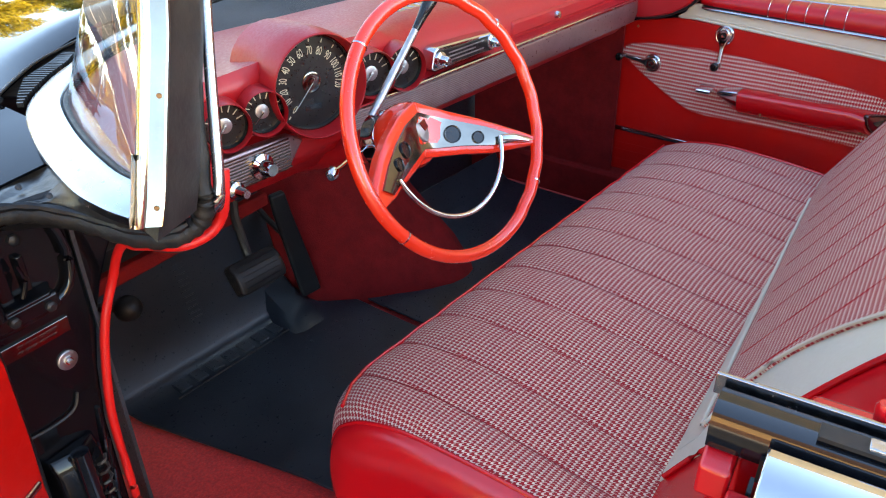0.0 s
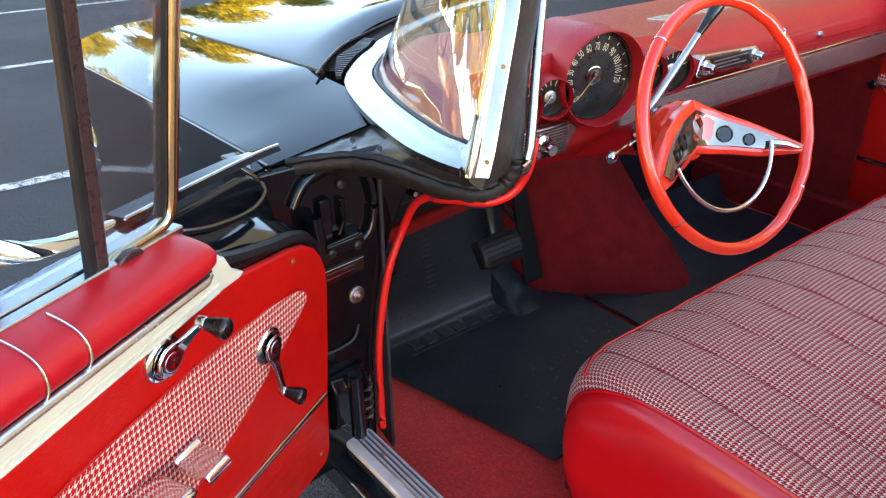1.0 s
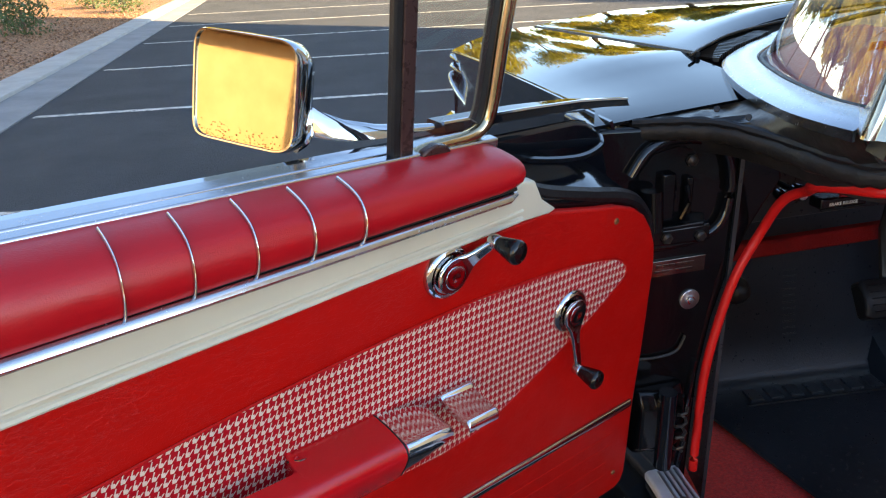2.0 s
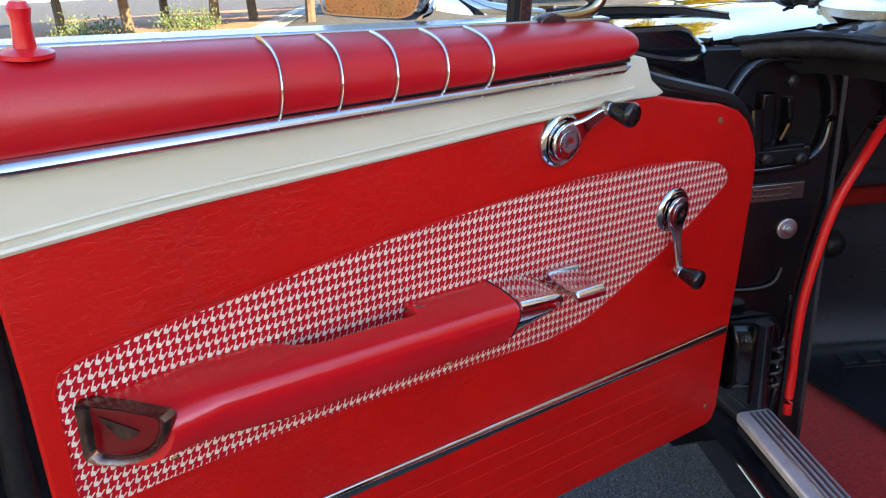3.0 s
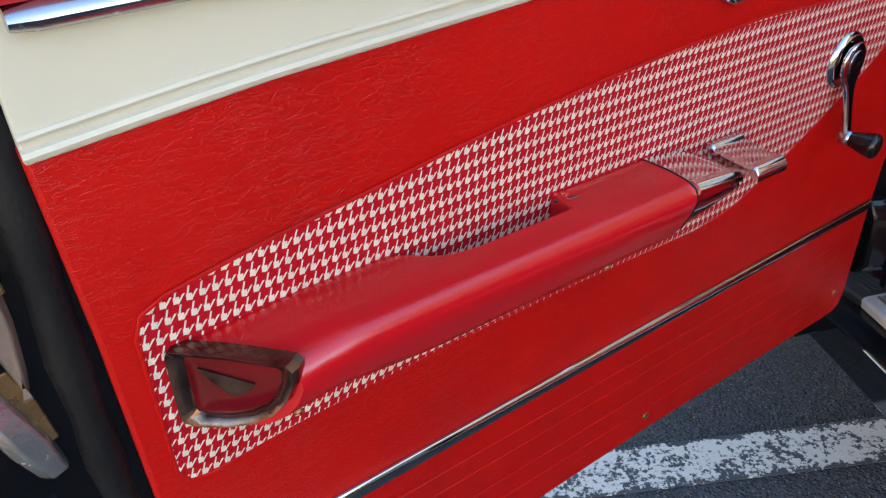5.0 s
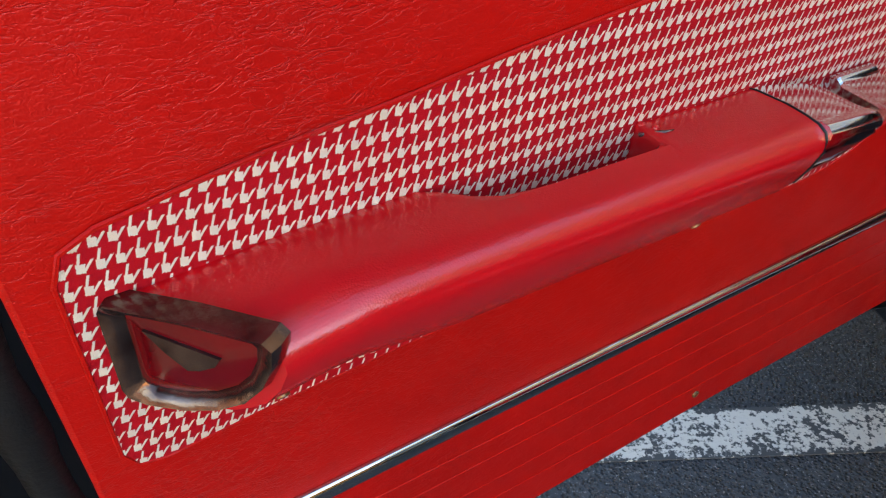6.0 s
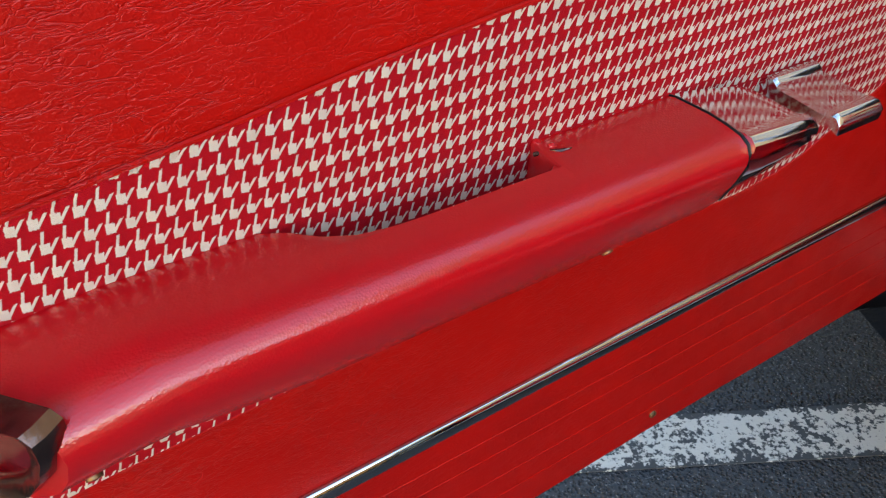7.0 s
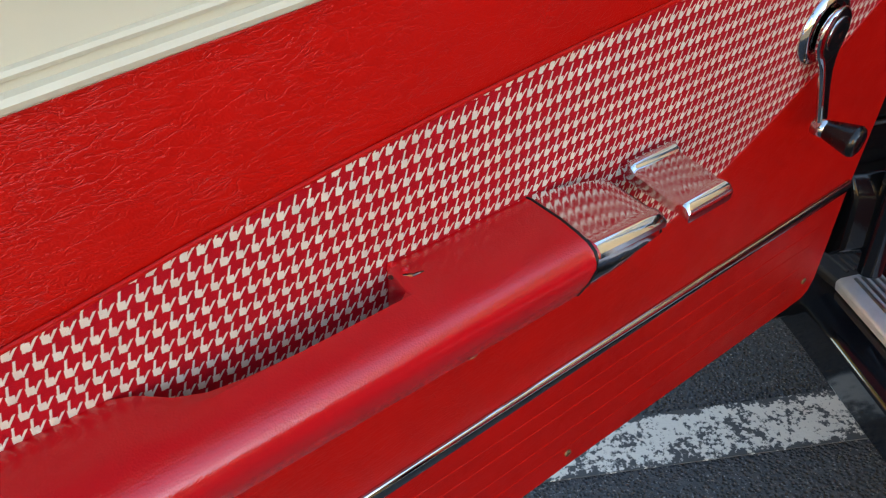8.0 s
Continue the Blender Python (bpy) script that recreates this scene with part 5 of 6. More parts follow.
def pedal(name, pad, size, arm_top, label):
    p = thing(name, CABIN, label, "pedal")
    x, y, z = pad
    w, h = size
    tilt = Matrix.Translation(pad) @ Matrix.Rotation(radians(-35), 4, "X")
    bm = loft([[(q, -0.016 * c, -h / 2 * c), (q, -0.024 * c, -h / 4 * c), (q, -0.026 * c, 0.0), (q, -0.024 * c, h / 4 * c), (q, -0.016 * c, h / 2 * c), (q, 0.012, h / 2 * c), (q, 0.012, -h / 2 * c)] for q, c in ((-w / 2, 0.80), (-w / 2 + 0.006, 0.95), (-w / 2 + 0.015, 1.0), (w / 2 - 0.015, 1.0), (w / 2 - 0.006, 0.95), (w / 2, 0.80))])
    bm.transform(tilt)
    part("pad", bm, RUBBER, p, "worn rubber pad", bevel=0.003)
    for k in range(5):
        bm = tube([(-w / 2 + 0.012, -0.0255 + 0.0006 * abs(k - 2), (k - 2) * h / 6), (w / 2 - 0.012, -0.0255 + 0.0006 * abs(k - 2), (k - 2) * h / 6)], 0.0012, 6)
        bm.transform(tilt)
        part("pad_rib", bm, RUBBER, p)
    part("arm", tube([(x, y + 0.01, z), (x + 0.005, y + 0.05, z + 0.12), arm_top], 0.010, 8), BLACK_DIRTY, p)


pedal("brake_pedal", (0.372, 0.305, 0.588), (0.125, 0.074), (0.40, 0.36, 0.92), "brake pedal with black rubber pad")
tp = thing("throttle_pedal", CABIN, "long flat black throttle pedal", "pedal")
part("pad", loft([[(x - w, y, z), (x + w, y - 0.004, z), (x + w, y + 0.012, z + 0.004), (x - w, y + 0.014, z + 0.004)] for x, y, z, w in ((0.615, 0.415, 0.36, 0.030), (0.602, 0.430, 0.46, 0.029), (0.578, 0.445, 0.60, 0.024), (0.572, 0.450, 0.655, 0.021))]), RUBBER, tp, "ribbed rubber pad", bevel=0.005)
part("arm", tube([(0.59, 0.45, 0.52), (0.585, 0.52, 0.56), (0.58, 0.60, 0.62)], 0.008, 8), BLACK_DIRTY, tp)
pk = thing("dimmer_switch", CABIN, "small black foot switch on the toe board", "foot switch")
part("button", lathe([(0.028, 0.0), (0.028, 0.012), (0.022, 0.024), (0.010, 0.030), (0, 0.030)], axis_to((0.13, 0.42, 0.575), (0.13, 0.2, 0.70)), 18), RUBBER, pk)
part("stem", tube([(0.13, 0.42, 0.575), (0.13, 0.56, 0.52)], 0.010, 8), BLACK_DIRTY, pk)
# under the dash: parking brake release, vent grille, red brace
bk = thing("brake_release", Matrix(), "black brake release handle with chrome knobs under the dash", "brake handle")
part("handle", box((0.285, 0.015, 0.793), (0.372, 0.045, 0.812)), BLACK_KNOB, bk, bevel=0.003)
for x, r in ((0.230, 0.010), (0.262, 0.014)):
    part("chrome_knob", lathe([(r, 0.0), (r, 0.012), (r * 0.7, 0.020), (r * 0.5, 0.026), (0, 0.026)], axis_to((x, 0.05, 0.818), (x - 0.2, -1, 0.83)), 18), CHROME, bk)
    part("stem", tube([(x, 0.045, 0.818), (x + 0.05, 0.30, 0.80)], 0.005, 8), BLACK_DIRTY, bk)
fc = bpy.data.curves.new("lettering", "FONT")
fc.body, fc.size, fc.extrude = "BRAKE RELEASE", 0.0078, 0.0003
fo = bpy.data.objects.new("lettering_curve", fc)
me = bpy.data.meshes.new_from_object(fo)
bpy.data.objects.remove(fo)
me.transform(Matrix.Translation((0.300, 0.0145, 0.7985)) @ Matrix.Rotation(radians(90), 4, "X"))
me.materials.clear()
me.materials.append(WHITE_PAINT)
lo = new("lettering", me)
lo.parent = bk
ud = thing("under_dash_panel", Matrix(), "dark perforated panel and red brace under the dash", "panel")
part("panel", box((0.26, 0.205, 0.70), (0.66, 0.215, 0.80)), MAT_RUBBER, ud, bevel=0.003)
part("grille", box((0.262, 0.06, 0.846), (0.62, 0.066, 0.905)), BLACK_DIRTY, ud, bevel=0.002)
bm = bmesh.new()
for i in range(44):
    for j in range(7):
        x, z = 0.268 + 0.008 * i + 0.004 * (j % 2), 0.851 + 0.0075 * j
        bmesh.ops.create_circle(bm, cap_ends=True, segments=6, radius=0.0024, matrix=Matrix.Translation((x, 0.0585, z)) @ Matrix.Rotation(radians(90), 4, "X"))
part("perforation", bm, BRUSHED, ud, smooth=False)
part("brace", box((0.20, 0.150, 0.652), (0.66, 0.175, 0.684)), CARPET_SHADED, ud, "red brace, darkened for the shade under the dash", bevel=0.005)
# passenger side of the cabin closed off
part("far_kick_panel", sheet([[(1.70, y, z) for y in (0.10, 0.2, 0.45, 0.66)] for z in (0.28, 0.5, 0.75, 0.96)], 0.01), CARPET_SHADED, dash, "red side panel, darkened for the footwell's shade")
END = smooth_path([(0, 0.40, 0.930), (0, 0.185, 0.925), (0, 0.121, 0.922), (0, -0.008, 0.935), (0, -0.096, 0.975), (0, -0.131, 1.025), (0, -0.130, 1.10), (0, -0.05, 1.13)], 4)
part("dash_end", loft([[(x, mid_[1] + (p.y - mid_[1]) * f, mid_[2] + (p.z - mid_[2]) * f) for p in END] + [(x, 0.40, 1.13)] for x, f in ((1.745, 1.0), (1.672, 1.0), (1.660, 0.985), (1.655, 0.95)) for mid_ in ((0, 0.15, 1.03),)]), RED_DASH, dash, "red painted panel closing the dash end")
part("dash_end_seal", tube([(1.667, p.y, p.z) for p in END], 0.005, 8), RUBBER, dash)
part("far_sill", box((1.665, -1.4, 0.20), (1.745, 0.66, 0.41)), CARPET_SHADED, dash, "red sill under the far door, darkened for shade", bevel=0.01)
# Firewall colour carries the darkness of the void under the dash.
part("firewall", box((0.0, 0.67, 0.28), (1.75, 0.69, 1.0)), FLOOR_RUBBER, dash, "firewall, blackened for the shade under the dash")

# ---- car body ----
body_ = car
# fender top and hood
def edge_pt(y):
    k = (y - 0.0) / 1.40
    return Vector((-0.125 + 0.20 * k, y, 0.998 - 0.115 * k - 0.02 * k * k))


def seam_pt(y):
    k = (y - 0.267) / 1.113
    return Vector((0.20 + 0.15 * k, y, 1.016 - 0.098 * max(0.0, k) - (0.010 if k < 0 else 0.0)))


ys = [-0.02 + 0.071 * i for i in range(21)]
rows = []
for y in ys:
    a, b = edge_pt(y), seam_pt(y)
    rows.append([a.lerp(b, u) + Vector((0, 0, 0.016 * math.sin(u * math.pi) * max(0.0, min(1.0, (y - 0.05) / 0.4)))) for u in [i / 8 for i in range(9)]])
rows[0] = [Vector((-0.152, -0.014, 0.990)).lerp(Vector((0.115, 0.004, 1.003)), i / 8) for i in range(9)]
part("fender_top", sheet(rows, 0.004), BLACK_POLISH, body_, "glossy black fender top")
rows = []
for y in ys:
    a = edge_pt(y)
    rows.append([a + Vector((0.0, 0, -0.002)), a + Vector((0.010, 0, -0.03)), a + Vector((0.018, 0, -0.09)), a + Vector((0.012, 0, -0.20)), a + Vector((0.0, 0, -0.36)), a + Vector((0.012, 0, -0.50))])
part("fender_side", sheet(rows, 0.004), BLACK_PAINT, body_, "black fender side")
rear = smooth_path([(0.204, 0.300, 1.012), (0.270, 0.346, 1.016), (0.38, 0.414, 1.022), (0.60, 0.500, 1.034), (1.00, 0.530, 1.044), (1.55, 0.40, 1.040)], 4)
rows = []
for i in range(19):
    v = i / 18
    y = 0.30 + 1.105 * v
    a = seam_pt(y)
    row = []
    for j, q in enumerate(rear):
        u = (q.x - 0.204) / 1.346
        p = a.lerp(Vector((1.55, y - 0.18, a.z + 0.005)), u) + Vector((0.007 * (1 - u), -0.02 * u, 0.05 * abs(math.sin(u * math.pi)) ** 0.8))
        p.y = q.y + v * (1.405 - 0.20 * u - q.y)
        k = max(0.0, 1 - v / 0.10) ** 2
        p.z += (q.z - p.z) * k
        row.append(p)
    rows.append(row)
part("hood", sheet(rows, 0.004), BLACK_POLISH, body_, "glossy black hood")
part("hood_gap", tube([seam_pt(0.28 + 0.11 * i) + Vector((0.003, 0, -0.002)) for i in range(11)], 0.0055, 6), RUBBER, body_)
# headlamp brow and bumper end
f = edge_pt(1.40)
part("front_panel", sheet([[(f.x + 0.004 + 0.15 * i, 1.402 - 0.02 * (i > 0), f.z + 0.004 - 0.08 * j) for i in range(9)] for j in range(7)], 0.004), BLACK_PAINT, body_, "black front panel")
for z, r in ((0.845, 0.006), (0.815, 0.006)):
    part("nose_trim", tube(smooth_path([(0.085, 1.20, z - 0.012), (0.072, 1.36, z - 0.004), (0.085, 1.42, z), (0.16, 1.43, z)], 5), r, 8), CHROME, body_, "thin chrome nose trim")
part("lamp_bezel", tube(smooth_path([(0.085, 1.10, 0.690), (0.068, 1.28, 0.735), (0.070, 1.40, 0.775), (0.10, 1.425, 0.785), (0.20, 1.43, 0.785)], 5), 0.011, 10), CHROME, body_, "chrome lamp surround")
part("bumper", loft([[(x + o, y, z + h) for o, h in ((0.0, -0.075), (-0.022, -0.055), (-0.032, 0.0), (-0.022, 0.045), (0.0, 0.06), (0.03, 0.05), (0.03, -0.065))] for x, y, z in ((0.075, 1.12, 0.585), (0.066, 1.24, 0.590), (0.066, 1.38, 0.592), (0.085, 1.46, 0.592))]), CHROME, body_, "chrome bumper end")
# cowl vent grille
RING = [(1.30, 0.42, 1.055), (1.00, 0.46, 1.050), (0.70, 0.455, 1.036), (0.47, 0.392, 1.022), (0.40, 0.352, 1.018), (0.31, 0.300, 1.014), (0.205, 0.205, 1.012), (0.105, 0.030, 1.020), (0.028, -0.150, 1.032), (0.002, -0.245, 1.040), (-0.005, -0.305, 1.045)]
rp = smooth_path(RING, 6)
part("cowl", sheet([[p + Vector((-0.03 - 0.012 * j, 0.02 + 0.02 * j, -0.016)) for p in rp[:32]] for j in range(4)], 0.004), BLACK_DIRTY, body_)
for i in range(26):
    k = 34.8 - 0.62 * i
    p = rp[int(k)].lerp(rp[int(k) + 1], k - int(k))
    t = (rp[int(k) + 1] - rp[int(k) - 1]).normalized()
    o = Vector((t.y, -t.x, 0))
    o = o if o.dot(Vector((-0.6, 0.6, 0))) > 0 else -o
    q, d, w = p + o * 0.010 + Vector((0, 0, -0.006)), o * (0.010 + 0.032 * min(1.0, i / 9) - 0.0006 * i), Vector((t.x, t.y, 0)).normalized() * 0.0055
    up = Vector((0, 0, 0.008))
    part("vent_slat", loft([[q, q + w, q + w + up, q + up], [q + d, q + d + w, q + d + w + up, q + d + up]]), BLACK_DIRTY, body_, smooth=False)
part("vent_rim", tube(smooth_path([(0.180, 0.268, 1.016), (0.27, 0.342, 1.018), (0.38, 0.408, 1.024), (0.60, 0.49, 1.030)], 5), 0.003, 8), BLACK_DIRTY, body_)
# nudges the front end to fit the camera's view: toed in and raised a little towards the nose
NOSE = Matrix.Translation((0.062, 0.206, 0.995)) @ Matrix.Rotation(radians(2.0), 4, "Z") @ Matrix.Rotation(radians(1.8), 4, "X") @ Matrix.Translation((-0.05, -0.2, -1.0))
# windshield surround
rows, glass_base = [], []
for i, p in enumerate(rp):
    t = (rp[min(i + 1, len(rp) - 1)] - rp[max(i - 1, 0)]).normalized()
    s = Vector((-t.y, t.x, 0)).normalized()
    s = s if s.dot(Vector((0.6, -0.6, 0))) > 0 else -s
    wd = 0.056
    rows.append([p - s * 0.002 + Vector((0, 0, -0.014)), p - s * 0.003 + Vector((0, 0, -0.002)), p + s * 0.006 + Vector((0, 0, 0.004)), p + s * wd * 0.55 + Vector((0, 0, 0.010)), p + s * wd * 0.92 + Vector((0, 0, 0.010)), p + s * wd + Vector((0, 0, 0.004))])
    glass_base.append(p + s * (wd + 0.004) + Vector((0, 0, 0.002)))
part("windshield_moulding", sheet(rows, 0.003), BRIGHT, body_, "wide bright windshield moulding")
part("windshield_rubber", tube([p + Vector((0, 0, 0.004)) for p in glass_base], 0.005, 8), RUBBER, body_)
# pillar: bright strip, weatherstrip, bright edge
PIL = [(1.030, (-0.025, -0.326)), (1.060, (-0.013, -0.325)), (1.235, (0.064, -0.291)), (1.62, (0.205, -0.212))]


def pillar_at(z):
    for (z0, a), (z1, b) in zip(PIL, PIL[1:]):
        if z <= z1 or z1 == PIL[-1][0]:
            k = (z - z0) / (z1 - z0)
            return Vector((a[0] + (b[0] - a[0]) * k, a[1] + (b[1] - a[1]) * k, z))


PZ = (1.042, 1.07, 1.12, 1.235, 1.40, 1.62)
rows = []
for z in PZ:
    p = pillar_at(z)
    f, n = Vector((0.60, -0.80, 0.0)), Vector((-0.80, -0.60, 0.10))
    rows.append([p - n * 0.012, p, p + f * 0.004 + n * 0.0055, p + f * 0.009 + n * 0.0065, p + f * 0.013 + n * 0.0040, p + f * 0.0145 + n * 0.001, p + f * 0.031 + n * 0.001, p + f * 0.0335 - n * 0.001, p + f * 0.0335 - n * 0.012])
part("pillar_trim", loft(rows), PILLAR_BRIGHT, body_, "bright pillar trim with golden reflection in its colour")
for z in (1.062, 1.175):
    q = pillar_at(z) + Vector((0.60, -0.80, 0)) * 0.025 + Vector((-0.80, -0.60, 0.10)) * 0.001
    part("trim_screw", lathe([(0.0034, 0), (0.003, 0.001), (0, 0.001)], axis_to(q, q + Vector((-0.80, -0.60, 0.10))), 10), TAN_METAL, body_)
knee, top_ = pillar_at(1.05), pillar_at(1.115)
low_ = glass_base[52]
rows = []
for i in range(11):
    u = i / 10
    c_ = low_.lerp(knee, min(1.0, u * 2)).lerp(top_, max(0.0, u * 2 - 1))
    e_ = low_.lerp(knee, u).lerp(knee.lerp(top_, u), u)
    rows.append([c_ + Vector((-0.004, -0.003, -0.004)), c_ + Vector((-0.003, -0.003, 0.004)), c_.lerp(e_, 0.6) + Vector((-0.002, -0.002, 0.004)), e_ + Vector((0.0, 0.0, 0.002)), e_ + Vector((0.004, 0.003, 0.0))])
part("corner_fillet", sheet(rows, 0.002), BRIGHT, body_, "bright rounded corner of the windshield moulding")
part("pillar_core", loft([[pillar_at(z) + Vector(o) for o in ((0.019, -0.022, 0), (0.098, -0.002, 0), (0.10, 0.03, 0), (0.03, 0.012, 0))] for z in (1.024,) + PZ]), BLACK_DIRTY, body_)
KN = [(-0.135, 0.045, 0.962), (-0.085, -0.005, 0.974), (-0.045, -0.036, 0.980), (-0.008, -0.062, 0.982), (0.014, -0.100, 0.982), (0.028, -0.165, 0.981), (0.034, -0.240, 0.981), (0.052, -0.284, 0.980), (0.074, -0.299, 0.984), (0.090, -0.311, 0.998), (0.094, -0.317, 1.022), (0.097, -0.314, 1.060), (0.145, -0.280, 1.235), (0.275, -0.200, 1.62)]
kn = smooth_path(KN, 6)
part("door_opening_seal", tube(kn, [(0.0145 if i < 42 else 0.0135) + 0.0012 * math.sin(i * 1.9) for i in range(len(kn))], 14), SEAL, body_, "cracked black rubber door seal")
part("seal_lip", tube([p + Vector((-0.006, -0.006, 0.014)) for p in kn[6:50]], [0.006 + 0.001 * math.sin(i * 1.3) for i in range(44)], 8), RUBBER, body_)
part("pillar_edge", tube(smooth_path([(0.104, -0.326, 1.012), (0.108, -0.334, 1.05), (0.168, -0.290, 1.235), (0.298, -0.208, 1.62)], 6), 0.0075, 10), BRIGHT, body_, "bright edge strip")
ka = [kn[int(6 + i * 41 / 23)] for i in range(24)]
ra = [rp[int(40 + i * 20 / 23)] for i in range(24)]
part("cowl_side", sheet([[r + Vector((0.01, 0.0, -0.006 - 0.03 * max(0.0, 1 - i / 10))), r.lerp(k, 0.25) + Vector((0.006, 0.0, -0.008 - 0.025 * max(0.0, 1 - i / 10))), r.lerp(k, 0.6) + Vector((0.004, 0, -0.004 + 0.003 * math.sin(i * 2.1))), k + Vector((0.004, 0.004, 0.012)), k + Vector((0.03, 0.02, -0.04))] for i, (r, k) in enumerate(zip(ra, ka))], 0.003), BLACK_DIRTY, body_, "dusty black cowl side")
for i in (5, 9):
    q = ra[i].lerp(ka[i], 0.5) + Vector((0, 0, 0.0))
    part("cowl_bolt", lathe([(0.0045, 0), (0.0045, 0.0025), (0, 0.004)], axis_to(q, q + Vector((-0.5, -0.5, 0.6))), 8), BLACK_DIRTY, body_)
# red dash top carried out to the curved glass
inv = CABIN.inverted()
rows = []
for i in range(26):
    q = inv @ (NOSE @ glass_base[60 - int(i * 1.5)])
    e = dash_left(i / 25)
    rows.append([q + Vector((0, 0, -0.004)), q.lerp(e, 0.35) + Vector((0, 0, 0.012)), q.lerp(e, 0.75) + Vector((0, 0, 0.012)), e + Vector((0.01, 0.0, 0.001)), e + Vector((0.03, 0.0, -0.05))])
part("dash_corner", sheet(rows, 0.004), RED_DASH, dash, "red padded dash corner under the glass")
# windshield
rows = []
for i in range(0, 61, 3):
    p = glass_base[i]
    u = 1 - i / 60
    q = Vector((p.x + 0.21 * (1 - u) ** 2 + 0.05 * u, -0.20 + 0.10 * min(1, u * 2), 1.62))
    rows.append([p.lerp(q, k) + Vector((0, 0.05 * math.sin(k * math.pi) * u, 0)) for k in (0, 0.25, 0.5, 0.75, 1)])
ws = part("windshield", sheet(rows), GLASS, body_, "curved windshield glass")
ws.visible_shadow = False
for o in car.children:
    if o not in (door, pdoor):
        o.matrix_basis = NOSE @ o.matrix_basis
# hinge pillar
PLR = [(-0.13, 0.32), (0.062, 0.32), (0.064, 0.42), (0.066, 0.55), (0.080, 0.65), (0.098, 0.72), (0.125, 0.79), (0.148, 0.832), (0.175, 0.87), (0.16, 0.93), (0.10, 0.965), (-0.13, 0.975)]
pil_ = part("hinge_pillar", slab(PLR, -0.022, 0.10), BLACK_JAMB, body_, "black hinge pillar", bevel=0.006)
part("hinge_pocket", slab([(-0.062, 0.830), (0.046, 0.822), (0.060, 0.84), (0.066, 0.88), (0.050, 0.924), (-0.006, 0.940), (-0.045, 0.932), (-0.066, 0.905)], -0.0245, -0.0222), BLACK_JAMB, body_, "dark hinge pocket", smooth=False)
part("pocket_rim", tube(smooth_path([(-0.080, -0.026, 0.800), (-0.035, -0.027, 0.792), (0.040, -0.028, 0.798), (0.072, -0.030, 0.822), (0.080, -0.030, 0.875), (0.062, -0.030, 0.930), (0.0, -0.028, 0.952), (-0.052, -0.028, 0.942), (-0.080, -0.028, 0.905)], 6), 0.0075, 10), BLACK_PAINT, body_)
hg = part("hinge", box((-0.075, -0.050, 0.800), (0.042, -0.0225, 0.829)), BLACK_JAMB, body_, "black bolted door hinge", bevel=0.005)
for x, z in ((-0.030, 0.814), (0.024, 0.811)):
    part("bolt", lathe([(0.0085, 0), (0.0085, 0.005), (0.005, 0.008), (0, 0.008)], axis_to((x, -0.050, z), (x, -1, z)), 6), BLACK_DIRTY, hg)
part("bolt", lathe([(0.009, 0), (0.009, 0.005), (0.005, 0.008), (0, 0.008)], axis_to((0.016, -0.0245, 0.918), (0.016, -1, 0.918)), 6), BLACK_DIRTY, hg)
part("hinge_barrel", tube([(-0.050, -0.045, 0.826), (-0.052, -0.040, 0.885)], 0.016, 10), BLACK_JAMB, hg)
part("hinge_leaf", box((-0.034, -0.036, 0.832), (-0.012, -0.0246, 0.905)), BLACK_JAMB, hg, bevel=0.003)
part("hinge_leaf", box((0.006, -0.034, 0.838), (0.018, -0.0246, 0.896)), BLACK_JAMB, hg, bevel=0.003)
part("hinge_shelf", loft([[(-0.06, -0.0246, z), (-0.06, -0.052, z - 0.004), (0.03, -0.050, z - 0.004), (0.044, -0.0246, z)] for z in (0.829, 0.836)]), BLACK_JAMB, hg, bevel=0.002)
part("hinge_rod", tube(smooth_path([(-0.005, -0.042, 0.838), (0.004, -0.044, 0.862), (0.000, -0.042, 0.888)], 4), 0.004, 8), BLACK_JAMB, hg)
pt = part("data_plate", box((-0.060, -0.0265, 0.741), (0.054, -0.022, 0.767)), DARK_METAL, body_, "small riveted metal plate", bevel=0.001)
for i, x in enumerate((-0.028, -0.016, -0.006, 0.006, 0.016, 0.026)):
    part("plate_bar", box((x, -0.0275, 0.7555), (x + 0.008, -0.0263, 0.760)), LENS_FRAME, pt, smooth=False)
    part("plate_bar", box((x - 0.002, -0.0275, 0.7475), (x + 0.006, -0.0263, 0.7505)), LENS_FRAME, pt, smooth=False)
sw = part("courtesy_switch", lathe([(0.0165, 0.0), (0.0165, 0.003), (0.0150, 0.0042), (0.0085, 0.0042), (0.008, 0.003), (0.0045, 0.003), (0.004, 0.012), (0, 0.0125)], axis_to((0.035, -0.022, 0.693), (0.035, -1, 0.693)), 24), BRUSHED, body_, "round courtesy light switch")
part("switch_nut", lathe([(0.0072, 0.003), (0.0072, 0.0075), (0.0045, 0.0078), (0.0045, 0.0076)], axis_to((0.035, -0.022, 0.693), (0.035, -1, 0.693)), 6), CHROME, sw)
lh = part("lower_hinge", loft([[(-0.055, -0.0225, z), (-0.050, -0.055 + k, z), (0.0, -0.066 + k, z), (0.028, -0.050 + k, z), (0.036, -0.0225, z)] for z, k in ((0.428, 0.02), (0.45, 0.0), (0.52, 0.0), (0.548, 0.018))]), BLACK_JAMB, body_, "black lower door hinge", bevel=0.006)
part("hinge_barrel", tube([(-0.012, -0.064, 0.415), (-0.012, -0.064, 0.558)], 0.014, 10), BLACK_PAINT, lh)
part("hinge_bolt", lathe([(0.009, 0), (0.009, 0.006), (0, 0.008)], axis_to((-0.018, -0.060, 0.545), (-0.018, -1, 0.56)), 8), BLACK_DIRTY, lh)
